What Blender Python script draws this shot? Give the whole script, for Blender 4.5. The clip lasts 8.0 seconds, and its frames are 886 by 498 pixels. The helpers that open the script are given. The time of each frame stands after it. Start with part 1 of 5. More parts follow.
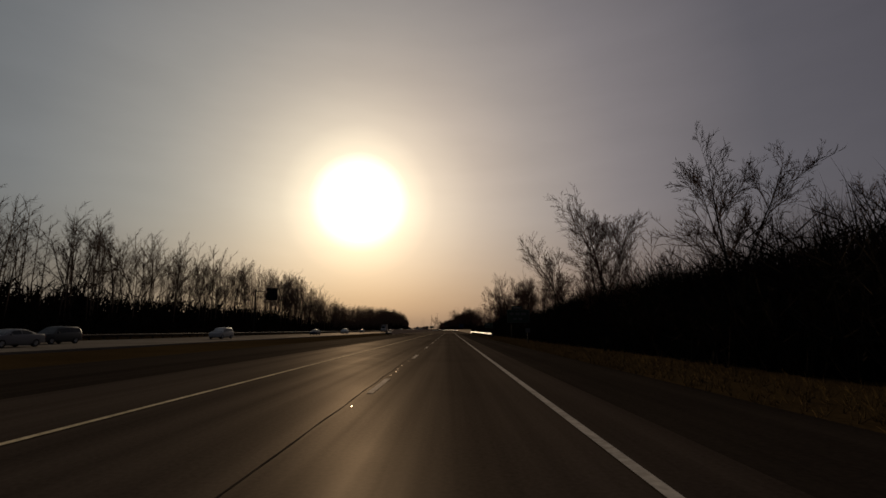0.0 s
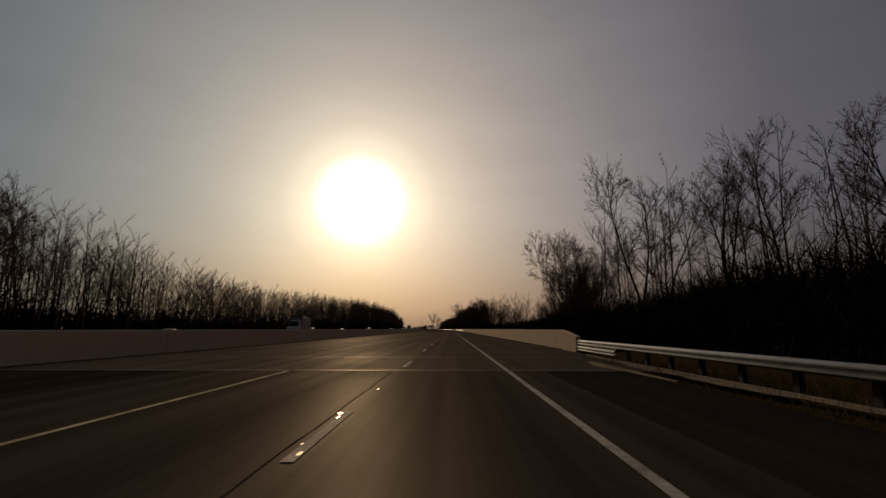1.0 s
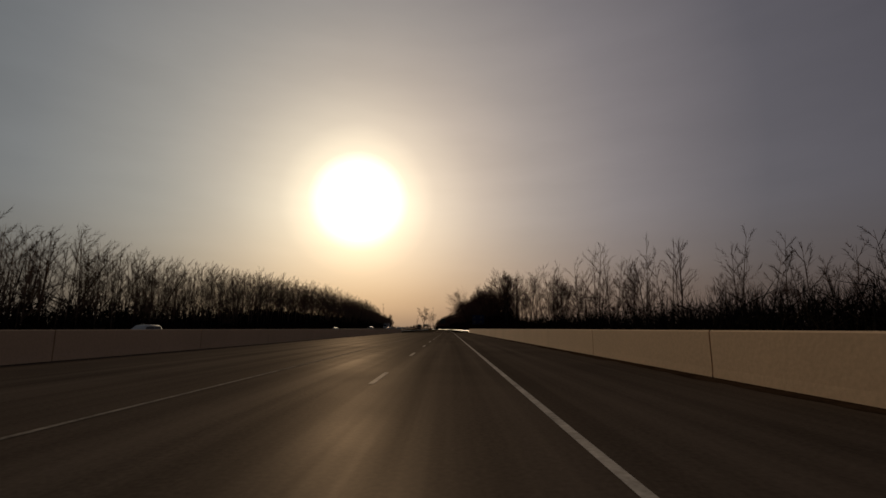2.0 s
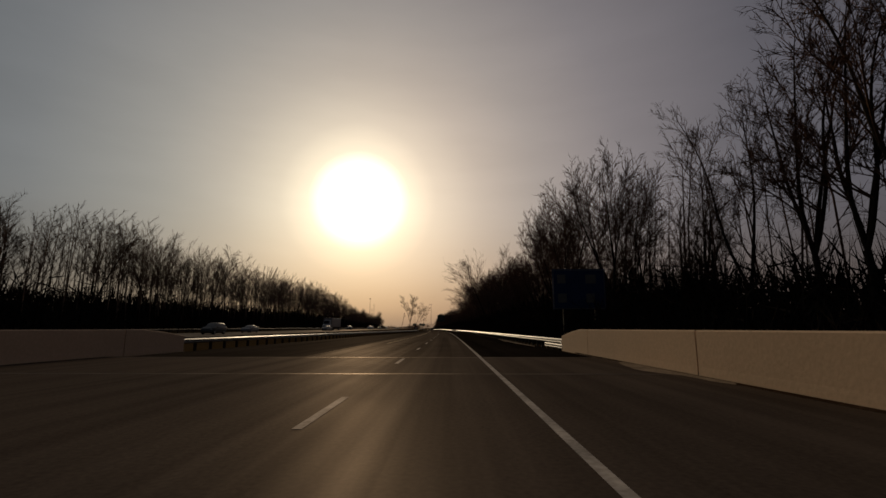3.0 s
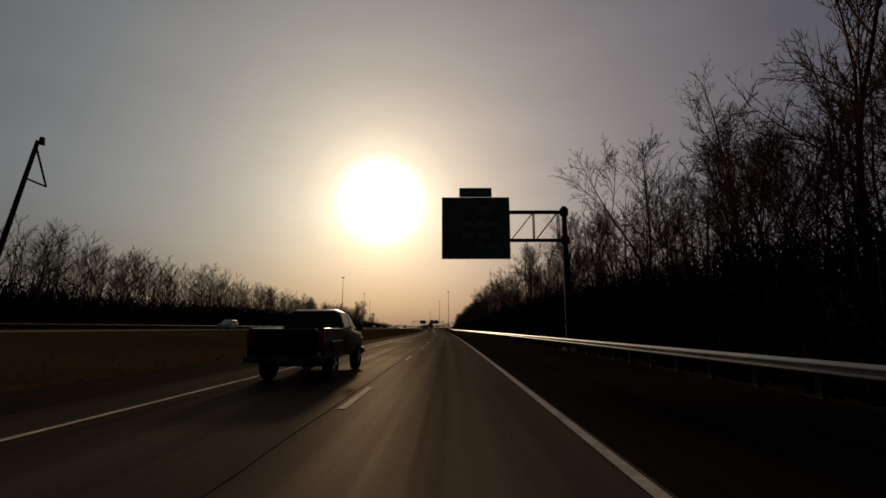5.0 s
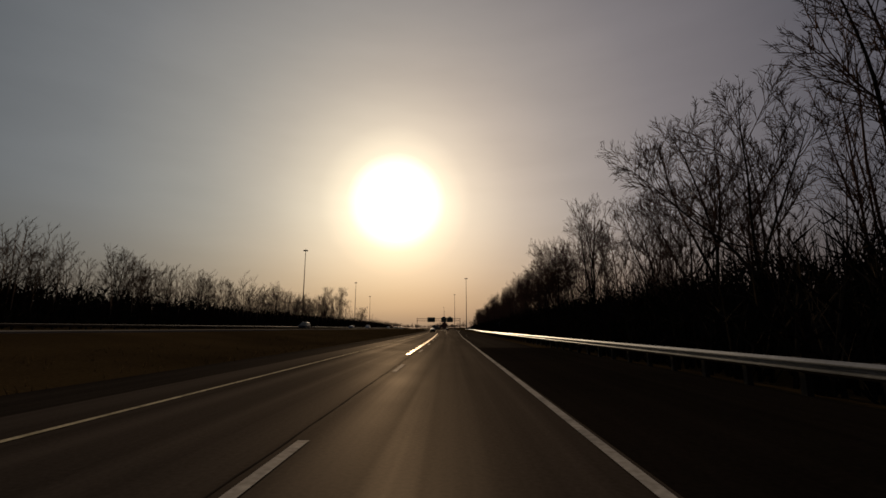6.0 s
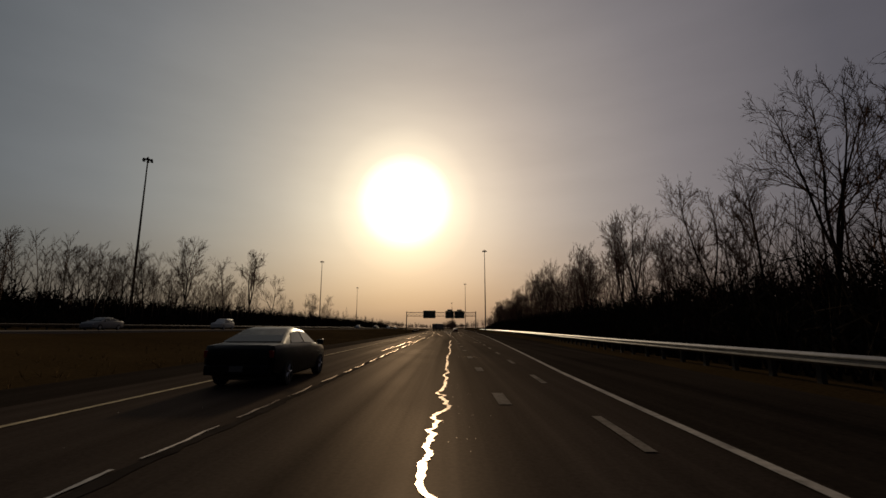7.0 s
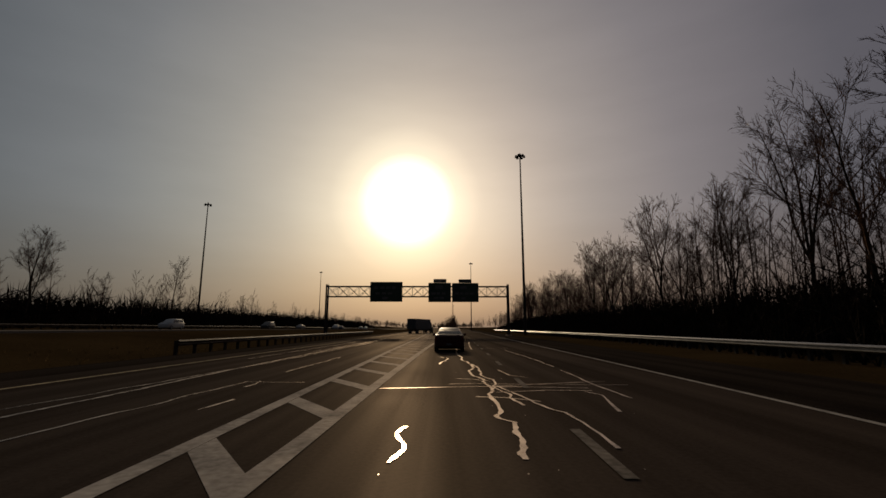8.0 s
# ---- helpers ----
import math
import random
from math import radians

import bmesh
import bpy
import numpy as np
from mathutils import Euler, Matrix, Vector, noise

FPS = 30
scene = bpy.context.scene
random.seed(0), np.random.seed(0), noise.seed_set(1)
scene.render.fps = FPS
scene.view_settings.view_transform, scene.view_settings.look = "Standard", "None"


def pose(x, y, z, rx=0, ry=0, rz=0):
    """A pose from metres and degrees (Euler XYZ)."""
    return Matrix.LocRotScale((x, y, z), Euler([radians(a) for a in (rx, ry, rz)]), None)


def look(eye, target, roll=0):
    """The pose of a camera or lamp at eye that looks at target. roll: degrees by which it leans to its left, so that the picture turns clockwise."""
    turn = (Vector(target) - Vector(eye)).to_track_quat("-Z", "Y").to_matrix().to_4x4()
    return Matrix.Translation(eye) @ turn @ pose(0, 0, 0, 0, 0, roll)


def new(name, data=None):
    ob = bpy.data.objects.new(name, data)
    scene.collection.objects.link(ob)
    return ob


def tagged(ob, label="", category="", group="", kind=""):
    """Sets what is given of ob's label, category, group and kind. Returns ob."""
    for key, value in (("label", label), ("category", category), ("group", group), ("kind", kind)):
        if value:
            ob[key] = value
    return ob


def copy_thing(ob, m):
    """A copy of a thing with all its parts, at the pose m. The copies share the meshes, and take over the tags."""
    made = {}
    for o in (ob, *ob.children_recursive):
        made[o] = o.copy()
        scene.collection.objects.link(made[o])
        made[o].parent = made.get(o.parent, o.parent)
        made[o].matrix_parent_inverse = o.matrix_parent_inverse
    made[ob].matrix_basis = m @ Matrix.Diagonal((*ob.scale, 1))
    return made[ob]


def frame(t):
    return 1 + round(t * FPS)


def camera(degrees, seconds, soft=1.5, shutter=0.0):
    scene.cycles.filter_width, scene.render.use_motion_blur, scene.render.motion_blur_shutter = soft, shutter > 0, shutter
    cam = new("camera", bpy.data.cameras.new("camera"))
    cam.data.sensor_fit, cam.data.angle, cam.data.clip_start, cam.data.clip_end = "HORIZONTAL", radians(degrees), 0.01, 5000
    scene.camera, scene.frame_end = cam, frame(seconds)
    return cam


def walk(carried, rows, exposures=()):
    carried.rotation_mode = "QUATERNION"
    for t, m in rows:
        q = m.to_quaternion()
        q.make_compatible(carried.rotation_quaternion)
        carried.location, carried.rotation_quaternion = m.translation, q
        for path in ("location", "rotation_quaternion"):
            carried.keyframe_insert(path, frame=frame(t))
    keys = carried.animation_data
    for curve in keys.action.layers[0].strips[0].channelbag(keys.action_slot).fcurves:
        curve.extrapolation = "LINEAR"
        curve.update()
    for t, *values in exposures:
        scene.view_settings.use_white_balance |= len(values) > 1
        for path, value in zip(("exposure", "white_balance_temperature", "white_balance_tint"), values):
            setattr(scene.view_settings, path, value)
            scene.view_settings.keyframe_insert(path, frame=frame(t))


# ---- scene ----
# A dual carriageway on a hazy evening. All lengths below are true metres; U is the model scale.
# The drive is played at about four times its pace, so the whole model is built at U of full size.
U = 0.28
STATION = 1.0806                               # s, along the road, counts stations of this many metres
PACE = 129.0                                   # stations per second of film
FAR = 2600.0

# ---- the road's line: s runs along it, x to its right, z up ----
S_GRID = np.arange(-400.0, FAR + 200.0, 2.0)
TURN = np.interp(S_GRID, [-400, 400, 480, 580, 645, 838, 980, 1080, 1400, 1700, 2800], [0, 0, 0.6, 2.0, 2.7, 5.2, 6.6, 7.2, 8.8, 9.2, 9.2])   # degrees to the left
LINE_X = np.concatenate([[0], np.cumsum(-np.sin(np.radians(TURN[:-1])) * 2.0)])
LINE_Y = -400.0 + np.concatenate([[0], np.cumsum(np.cos(np.radians(TURN[:-1])) * 2.0)])


def turn_at(s):
    return float(np.interp(s, S_GRID, TURN))


def on_road(s, x, z=0.0):
    """A point in the model's units: s along the road, x to its right, z up."""
    a = radians(turn_at(s))
    return Vector((float(np.interp(s, S_GRID, LINE_X)) * STATION + x * math.cos(a), float(np.interp(s, S_GRID, LINE_Y)) * STATION + x * math.sin(a), z)) * U


def stand(s, x, z=0.0, turn=0.0):
    """The pose of a thing whose front (+y) looks along the road."""
    return Matrix.Translation(on_road(s, x, z)) @ Matrix.Rotation(radians(turn_at(s) + turn), 4, "Z")


# ---- camera ----
cam = camera(88.84, 8.0, soft=1.55)
# seconds, x on the road, yaw to the left, pitch up
DRIVE = [(0, -0.1, 0.78, 10.1), (0.5, -0.1, 0.92, 10.1), (1, -0.12, 0.97, 10.05), (1.5, -0.03, 0.72, 10.05), (2, 0.12, 0.68, 10.0),
         (2.5, 0.27, 0.70, 10.0), (3, 0.28, 0.78, 10.0), (3.5, -0.0, 1.21, 9.98), (4, -0.12, 1.86, 9.95), (4.5, -0.02, 2.77, 9.95),
         (5, 0.02, 3.5, 9.95), (5.5, 0.1, 4.5, 9.95), (6, 0.0, 5.5, 9.95), (6.5, 0.1, 6.2, 9.95), (7, 0.8, 6.6, 9.95),
         (7.5, 2.6, 6.75, 9.95), (8, 4.6, 6.82, 9.95)]
EYE = 1.4
walk(cam, [(t, Matrix.Translation(on_road(PACE * t, x, EYE)) @ pose(0, 0, 0, 90 + up, 0, yaw)) for t, x, yaw, up in DRIVE])

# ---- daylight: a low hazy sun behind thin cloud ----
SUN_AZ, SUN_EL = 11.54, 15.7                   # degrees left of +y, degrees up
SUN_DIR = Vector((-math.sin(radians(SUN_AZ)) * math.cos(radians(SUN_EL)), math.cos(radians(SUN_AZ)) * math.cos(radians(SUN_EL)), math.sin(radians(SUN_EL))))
world = bpy.data.worlds.new("hazy_evening")
scene.world = world
world.use_nodes = True
wt = world.node_tree
wt.nodes.clear()


def node(tree, kind, **values):
    n = tree.nodes.new(kind)
    for key, value in values.items():
        if key.startswith("in_"):
            n.inputs[int(key[3:])].default_value = value
        else:
            setattr(n, key, value)
    return n


sky = node(wt, "ShaderNodeTexSky", sky_type="NISHITA", sun_disc=False, sun_elevation=radians(SUN_EL), sun_rotation=radians(-SUN_AZ), dust_density=4.0, air_density=1.0)
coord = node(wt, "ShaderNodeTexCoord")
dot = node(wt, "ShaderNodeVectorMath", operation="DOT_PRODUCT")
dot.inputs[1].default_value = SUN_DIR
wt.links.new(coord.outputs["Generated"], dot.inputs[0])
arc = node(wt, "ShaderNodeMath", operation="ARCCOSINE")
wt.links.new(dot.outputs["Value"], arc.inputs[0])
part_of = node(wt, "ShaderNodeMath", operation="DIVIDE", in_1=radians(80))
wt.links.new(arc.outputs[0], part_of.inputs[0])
# The sun's wide glow, painted into the sky colour by angle from the sun.
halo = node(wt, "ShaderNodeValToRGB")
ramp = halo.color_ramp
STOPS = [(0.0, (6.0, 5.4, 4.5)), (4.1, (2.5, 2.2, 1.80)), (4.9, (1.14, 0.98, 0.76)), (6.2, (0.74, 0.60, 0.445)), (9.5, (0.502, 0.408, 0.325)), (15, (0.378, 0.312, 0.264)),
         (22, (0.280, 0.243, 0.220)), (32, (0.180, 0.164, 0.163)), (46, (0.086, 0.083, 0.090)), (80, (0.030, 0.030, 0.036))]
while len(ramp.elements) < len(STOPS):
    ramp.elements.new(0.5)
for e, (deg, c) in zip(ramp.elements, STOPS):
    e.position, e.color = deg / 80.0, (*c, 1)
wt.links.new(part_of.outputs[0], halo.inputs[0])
# thin streaks of high cloud
stretch = node(wt, "ShaderNodeMapping")
stretch.inputs["Scale"].default_value = (2.0, 2.6, 9.0)
stretch.inputs["Rotation"].default_value = (0.2, 0.35, 0.1)
wt.links.new(coord.outputs["Generated"], stretch.inputs[0])
streak = node(wt, "ShaderNodeTexNoise")
streak.inputs["Scale"].default_value, streak.inputs["Detail"].default_value, streak.inputs["Roughness"].default_value = 1.6, 5.0, 0.55
wt.links.new(stretch.outputs[0], streak.inputs["Vector"])
span = node(wt, "ShaderNodeMapRange", in_1=0.3, in_2=0.7, in_3=0.95, in_4=1.05)
wt.links.new(streak.outputs["Fac"], span.inputs[0])
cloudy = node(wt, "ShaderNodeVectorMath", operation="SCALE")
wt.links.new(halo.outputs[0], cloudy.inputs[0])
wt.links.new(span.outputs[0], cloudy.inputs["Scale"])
clear = node(wt, "ShaderNodeVectorMath", operation="SCALE")
clear.inputs["Scale"].default_value = 0.008
wt.links.new(sky.outputs[0], clear.inputs[0])
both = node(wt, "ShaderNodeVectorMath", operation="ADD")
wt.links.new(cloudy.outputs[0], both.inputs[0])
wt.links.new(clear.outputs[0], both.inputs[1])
height = node(wt, "ShaderNodeSeparateXYZ")
wt.links.new(coord.outputs["Generated"], height.inputs[0])
bank = node(wt, "ShaderNodeMapRange", in_1=-0.02, in_2=0.27)
bank.interpolation_type = "SMOOTHSTEP"
wt.links.new(height.outputs["Z"], bank.inputs[0])
hue = node(wt, "ShaderNodeMapRange", in_1=-0.65, in_2=0.65)
wt.links.new(height.outputs["X"], hue.inputs[0])
cast = node(wt, "ShaderNodeMix", data_type="RGBA")
cast.inputs[6].default_value, cast.inputs[7].default_value = (0.80, 0.935, 0.97, 1), (1.01, 0.985, 1.03, 1)
wt.links.new(hue.outputs[0], cast.inputs[0])
tinted = node(wt, "ShaderNodeVectorMath", operation="MULTIPLY")
wt.links.new(both.outputs[0], tinted.inputs[0])
wt.links.new(cast.outputs[2], tinted.inputs[1])
warm = node(wt, "ShaderNodeMix", data_type="RGBA")
warm.inputs[6].default_value, warm.inputs[7].default_value = (0.83, 0.65, 0.515, 1), (1.05, 1.01, 1.0, 1)
wt.links.new(bank.outputs[0], warm.inputs[0])
low_haze = node(wt, "ShaderNodeVectorMath", operation="MULTIPLY")
wt.links.new(tinted.outputs[0], low_haze.inputs[0])
wt.links.new(warm.outputs[2], low_haze.inputs[1])
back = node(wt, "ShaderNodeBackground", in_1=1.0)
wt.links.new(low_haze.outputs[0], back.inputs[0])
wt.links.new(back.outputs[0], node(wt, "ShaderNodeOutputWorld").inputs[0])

sun = new("sun", bpy.data.lights.new("sun", "SUN"))
sun.data.energy, sun.data.angle, sun.data.color = 1.1, radians(3.0), (1.0, 0.76, 0.48)
sun.matrix_basis = look((0, 0, 60), Vector((0, 0, 60)) - SUN_DIR)


# ---- materials ----
def surface(name, base, rough=0.8, metal=0.0, vary=0.25, grain=6.0, stain=0.4, bump=0.3, tint=None, gloss=0.5, per_piece=0.0, film=None, tracks=0.0, sheen=(0.9, 0.75, 0.62)):
    """A worn surface: grain (per true metre) and broad stains in tone, bump and roughness."""
    m = bpy.data.materials.new(name)
    m.use_nodes = True
    t = m.node_tree
    b = t.nodes["Principled BSDF"]
    g = node(t, "ShaderNodeNewGeometry")
    n1 = node(t, "ShaderNodeTexNoise")
    n2 = node(t, "ShaderNodeTexNoise")
    n1.inputs["Scale"].default_value, n1.inputs["Detail"].default_value = grain / U, 6.0
    n2.inputs["Scale"].default_value, n2.inputs["Detail"].default_value, n2.inputs["Roughness"].default_value = stain / U, 4.0, 0.6
    t.links.new(g.outputs["Position"], n1.inputs["Vector"])
    t.links.new(g.outputs["Position"], n2.inputs["Vector"])
    blend = node(t, "ShaderNodeMath", operation="ADD")
    t.links.new(n1.outputs["Fac"], blend.inputs[0])
    t.links.new(n2.outputs["Fac"], blend.inputs[1])
    if per_piece:
        info = node(t, "ShaderNodeObjectInfo")
        k = node(t, "ShaderNodeMath", operation="MULTIPLY_ADD", in_1=per_piece)
        t.links.new(info.outputs["Random"], k.inputs[0])
        t.links.new(blend.outputs[0], k.inputs[2])
        blend = k
    if tracks:
        # wheel tracks and drips drawn out along the lane (u across, v along, in true metres)
        uv = node(t, "ShaderNodeUVMap", uv_map="along")
        far = node(t, "ShaderNodeMapping")
        far.inputs["Scale"].default_value = (1.1, 0.012, 1.0)
        n3 = node(t, "ShaderNodeTexNoise")
        n3.inputs["Scale"].default_value, n3.inputs["Detail"].default_value, n3.inputs["Roughness"].default_value = 1.0, 5.0, 0.6
        t.links.new(uv.outputs[0], far.inputs[0])
        t.links.new(far.outputs[0], n3.inputs["Vector"])
        k = node(t, "ShaderNodeMath", operation="MULTIPLY_ADD", in_1=tracks * 2)
        off = node(t, "ShaderNodeMath", operation="SUBTRACT", in_1=0.5)
        t.links.new(n3.outputs["Fac"], off.inputs[0])
        t.links.new(off.outputs[0], k.inputs[0])
        t.links.new(blend.outputs[0], k.inputs[2])
        blend = k
    mr = node(t, "ShaderNodeMapRange", in_1=0.65, in_2=1.35 + per_piece)
    t.links.new(blend.outputs[0], mr.inputs[0])
    mix = node(t, "ShaderNodeMix", data_type="RGBA")
    lo = [max(0.0, c * (1 - vary)) for c in base]
    hi = [min(1.0, c * (1 + vary)) for c in (tint or base)]
    mix.inputs[6].default_value, mix.inputs[7].default_value = (*lo, 1), (*hi, 1)
    t.links.new(mr.outputs[0], mix.inputs[0])
    t.links.new(mix.outputs[2], b.inputs["Base Color"])
    rr = node(t, "ShaderNodeMapRange", in_3=max(0.03, rough - 0.10), in_4=min(1.0, rough + 0.12))
    t.links.new(n2.outputs["Fac"], rr.inputs[0])
    t.links.new(rr.outputs[0], b.inputs["Roughness"])
    b.inputs["Metallic"].default_value = metal
    b.inputs["Specular IOR Level"].default_value = gloss
    if bump:
        bp = node(t, "ShaderNodeBump")
        bp.inputs["Strength"].default_value, bp.inputs["Distance"].default_value = bump, 0.02 * U
        t.links.new(n1.outputs["Fac"], bp.inputs["Height"])
        t.links.new(bp.outputs[0], b.inputs["Normal"])
    if film is not None:
        # coarse pavement: matt, with a thin share of gloss from polished stone
        matt, shine, lay = node(t, "ShaderNodeBsdfDiffuse"), node(t, "ShaderNodeBsdfGlossy"), node(t, "ShaderNodeMixShader", in_0=film)
        patch = node(t, "ShaderNodeMapRange", in_1=0.3, in_2=0.7, in_3=film * 0.55, in_4=film * 1.45)
        t.links.new(n3.outputs["Fac"] if tracks else n2.outputs["Fac"], patch.inputs[0])
        t.links.new(patch.outputs[0], lay.inputs[0])
        t.links.new(mix.outputs[2], matt.inputs[0])
        shine.inputs["Color"].default_value = (*sheen, 1)
        t.links.new(rr.outputs[0], shine.inputs["Roughness"])
        if bump:
            t.links.new(bp.outputs[0], matt.inputs["Normal"])
        t.links.new(matt.outputs[0], lay.inputs[1])
        t.links.new(shine.outputs[0], lay.inputs[2])
        t.links.new(lay.outputs[0], t.nodes["Material Output"].inputs[0])
    return m


def glass_like(name, base=(0.02, 0.022, 0.025)):
    m = bpy.data.materials.new(name)
    m.use_nodes = True
    b = m.node_tree.nodes["Principled BSDF"]
    b.inputs["Base Color"].default_value, b.inputs["Roughness"].default_value, b.inputs["Specular IOR Level"].default_value = (*base, 1), 0.15, 0.10
    return m


M_ASPHALT = surface("asphalt", (0.034, 0.0243, 0.0178), 0.50, vary=0.45, grain=18, stain=0.10, bump=0.25, film=0.0235, tracks=0.55)
M_SHOULDER = surface("shoulder_asphalt", (0.0165, 0.0122, 0.0092), 0.64, vary=0.5, grain=14, stain=0.15, bump=0.3, film=0.012, tracks=0.5)
# Shoulder asphalt again, with the dimness along the wood painted into its colour.
M_SHOULDER_SHADED = surface("shaded_shoulder_asphalt", (0.009, 0.0066, 0.005), 0.7, vary=0.5, grain=14, stain=0.15, bump=0.3, film=0.004, tracks=0.5)
M_DECK = surface("bridge_deck_concrete", (0.060, 0.045, 0.034), 0.52, vary=0.35, grain=14, stain=0.12, bump=0.2, film=0.025, tracks=0.4)
M_OLD = surface("old_pale_pavement", (0.13, 0.115, 0.095), 0.55, vary=0.3, grain=10, stain=0.12, bump=0.2, film=0.05)
M_CONCRETE = surface("parapet_concrete", (0.60, 0.425, 0.28), 0.9, vary=0.11, grain=9, stain=0.22, bump=0.25, gloss=0.05)
M_WHITE = surface("white_road_paint", (0.36, 0.33, 0.29), 0.6, vary=0.45, grain=10, stain=1.2, bump=0.1, film=0.06)
M_WORN = surface("worn_road_paint", (0.17, 0.15, 0.125), 0.7, vary=0.6, grain=10, stain=1.2, bump=0.1, film=0.03)
M_YELLOW = surface("yellow_road_paint", (0.48, 0.40, 0.25), 0.6, vary=0.45, grain=10, stain=1.2, bump=0.1, film=0.06)
M_TAR = surface("tar_seal", (0.018, 0.017, 0.017), 0.28, vary=0.3, grain=5, stain=1.0, bump=0.1, film=0.52)
M_SEAM = surface("old_tar_seam", (0.012, 0.011, 0.011), 0.75, vary=0.3, grain=5, stain=1.0, bump=0.1, film=0.02)
M_GRASS = surface("dry_grass", (0.048, 0.031, 0.014), 0.95, vary=0.5, grain=8, stain=0.08, bump=0.5, film=0.0)
M_STEEL = surface("galvanised_steel", (0.21, 0.205, 0.20), 0.42, metal=0.7, vary=0.25, grain=4, stain=0.6, bump=0.05)
M_POST = surface("weathered_post", (0.035, 0.028, 0.021), 0.85, vary=0.3, grain=12, stain=1.0, gloss=0.15)
M_BARK = surface("bark", (0.040, 0.031, 0.024), 0.95, vary=0.4, grain=14, stain=0.8, bump=0.4, film=0.0, per_piece=0.3)
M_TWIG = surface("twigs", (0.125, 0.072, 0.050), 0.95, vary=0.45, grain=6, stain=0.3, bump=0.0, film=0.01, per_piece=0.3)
# Far twigs: the veil of glare over distant woods is mixed into their colour.
M_TWIG_HAZED = surface("hazed_twigs", (0.17, 0.115, 0.080), 0.95, vary=0.5, grain=2, stain=0.15, bump=0.0, film=0.01, per_piece=0.3)
# Near-black: the shade within the backlit brush is put into this colour.
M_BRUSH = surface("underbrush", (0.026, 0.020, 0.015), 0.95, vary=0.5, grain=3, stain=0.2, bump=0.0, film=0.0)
M_SIGN = surface("green_sign_sheeting", (0.030, 0.055, 0.040), 0.6, vary=0.15, grain=1.5, stain=0.4, bump=0.02, film=0.03)
M_SIGN_BLUE = surface("blue_sign_sheeting", (0.015, 0.03, 0.09), 0.5, vary=0.15, grain=1.5, stain=0.4, bump=0.02, gloss=0.2)
M_SIGN_WHITE = surface("white_sign_legend", (0.11, 0.11, 0.105), 0.6, vary=0.15, grain=3, stain=0.5, bump=0.0, film=0.03)
M_SIGN_BACK = surface("aluminium_back", (0.35, 0.35, 0.35), 0.5, metal=0.6, vary=0.15, grain=2, stain=0.5, bump=0.05)
M_RAIL_OLD = surface("weathered_brown_rail", (0.055, 0.036, 0.025), 0.7, metal=0.3, vary=0.35, grain=5, stain=0.8, gloss=0.2)
M_RUST = surface("weathered_dark_steel", (0.035, 0.028, 0.023), 0.75, metal=0.1, vary=0.35, grain=5, stain=0.8, gloss=0.15)


# ---- building helpers ----
def part(name, bm, material, parent=None, label="", m=None, smooth=False):
    """Links a bmesh, drawn in true metres, as one mesh in the model's scale."""
    me = bpy.data.meshes.new(name)
    bm.transform(Matrix.Scale(U, 4))
    bm.normal_update()
    bm.to_mesh(me)
    bm.free()
    me.materials.append(material)
    if smooth:
        me.shade_smooth()
    ob = new(name, me)
    if parent is not None:
        ob.parent = parent
    if m is not None:
        ob.matrix_basis = m
    if label:
        tagged(ob, label)
    return ob


def piece(name, me, parent, m):
    """A further object on a shared mesh."""
    ob = new(name, me)
    ob.parent, ob.matrix_basis = parent, m
    return ob


def thing(name, label, category, m, group="", kind=""):
    """The Empty at a thing's base."""
    ob = new(name)
    ob.empty_display_size = 0.1
    ob.matrix_basis = m
    return tagged(ob, label, category, group, kind)


def mesh_of(name, verts, faces, material, parent=None, m=None, smooth=False):
    me = bpy.data.meshes.new(name)
    me.from_pydata([tuple(v) for v in verts], [], faces)
    me.materials.append(material)
    me.update()
    if smooth:
        me.shade_smooth()
    ob = new(name, me)
    if parent is not None:
        ob.parent = parent
    if m is not None:
        ob.matrix_basis = m
    return ob


def box(bm, x0, x1, y0, y1, z0, z1, bevel=0.0):
    g = bmesh.ops.create_cube(bm, size=1.0, matrix=Matrix.Translation(((x0 + x1) / 2, (y0 + y1) / 2, (z0 + z1) / 2)) @ Matrix.Diagonal((x1 - x0, y1 - y0, z1 - z0, 1)))
    if bevel:
        edges = list({e for v in g["verts"] for e in v.link_edges})
        bmesh.ops.bevel(bm, geom=edges, offset=bevel, segments=2, affect="EDGES", profile=0.5)
    return bm


def rod(bm, a, b, r0, r1=None, sides=8, caps=True):
    a, b = Vector(a), Vector(b)
    d = b - a
    q = d.to_track_quat("Z", "Y").to_matrix().to_4x4()
    bmesh.ops.create_cone(bm, cap_ends=caps, segments=sides, radius1=r0, radius2=r0 if r1 is None else r1, depth=d.length, matrix=Matrix.Translation((a + b) / 2) @ q)
    return bm


def boxed(*args, bevel=0.0):
    return box(bmesh.new(), *args, bevel=bevel)


def rodded(*args, **kw):
    return rod(bmesh.new(), *args, **kw)


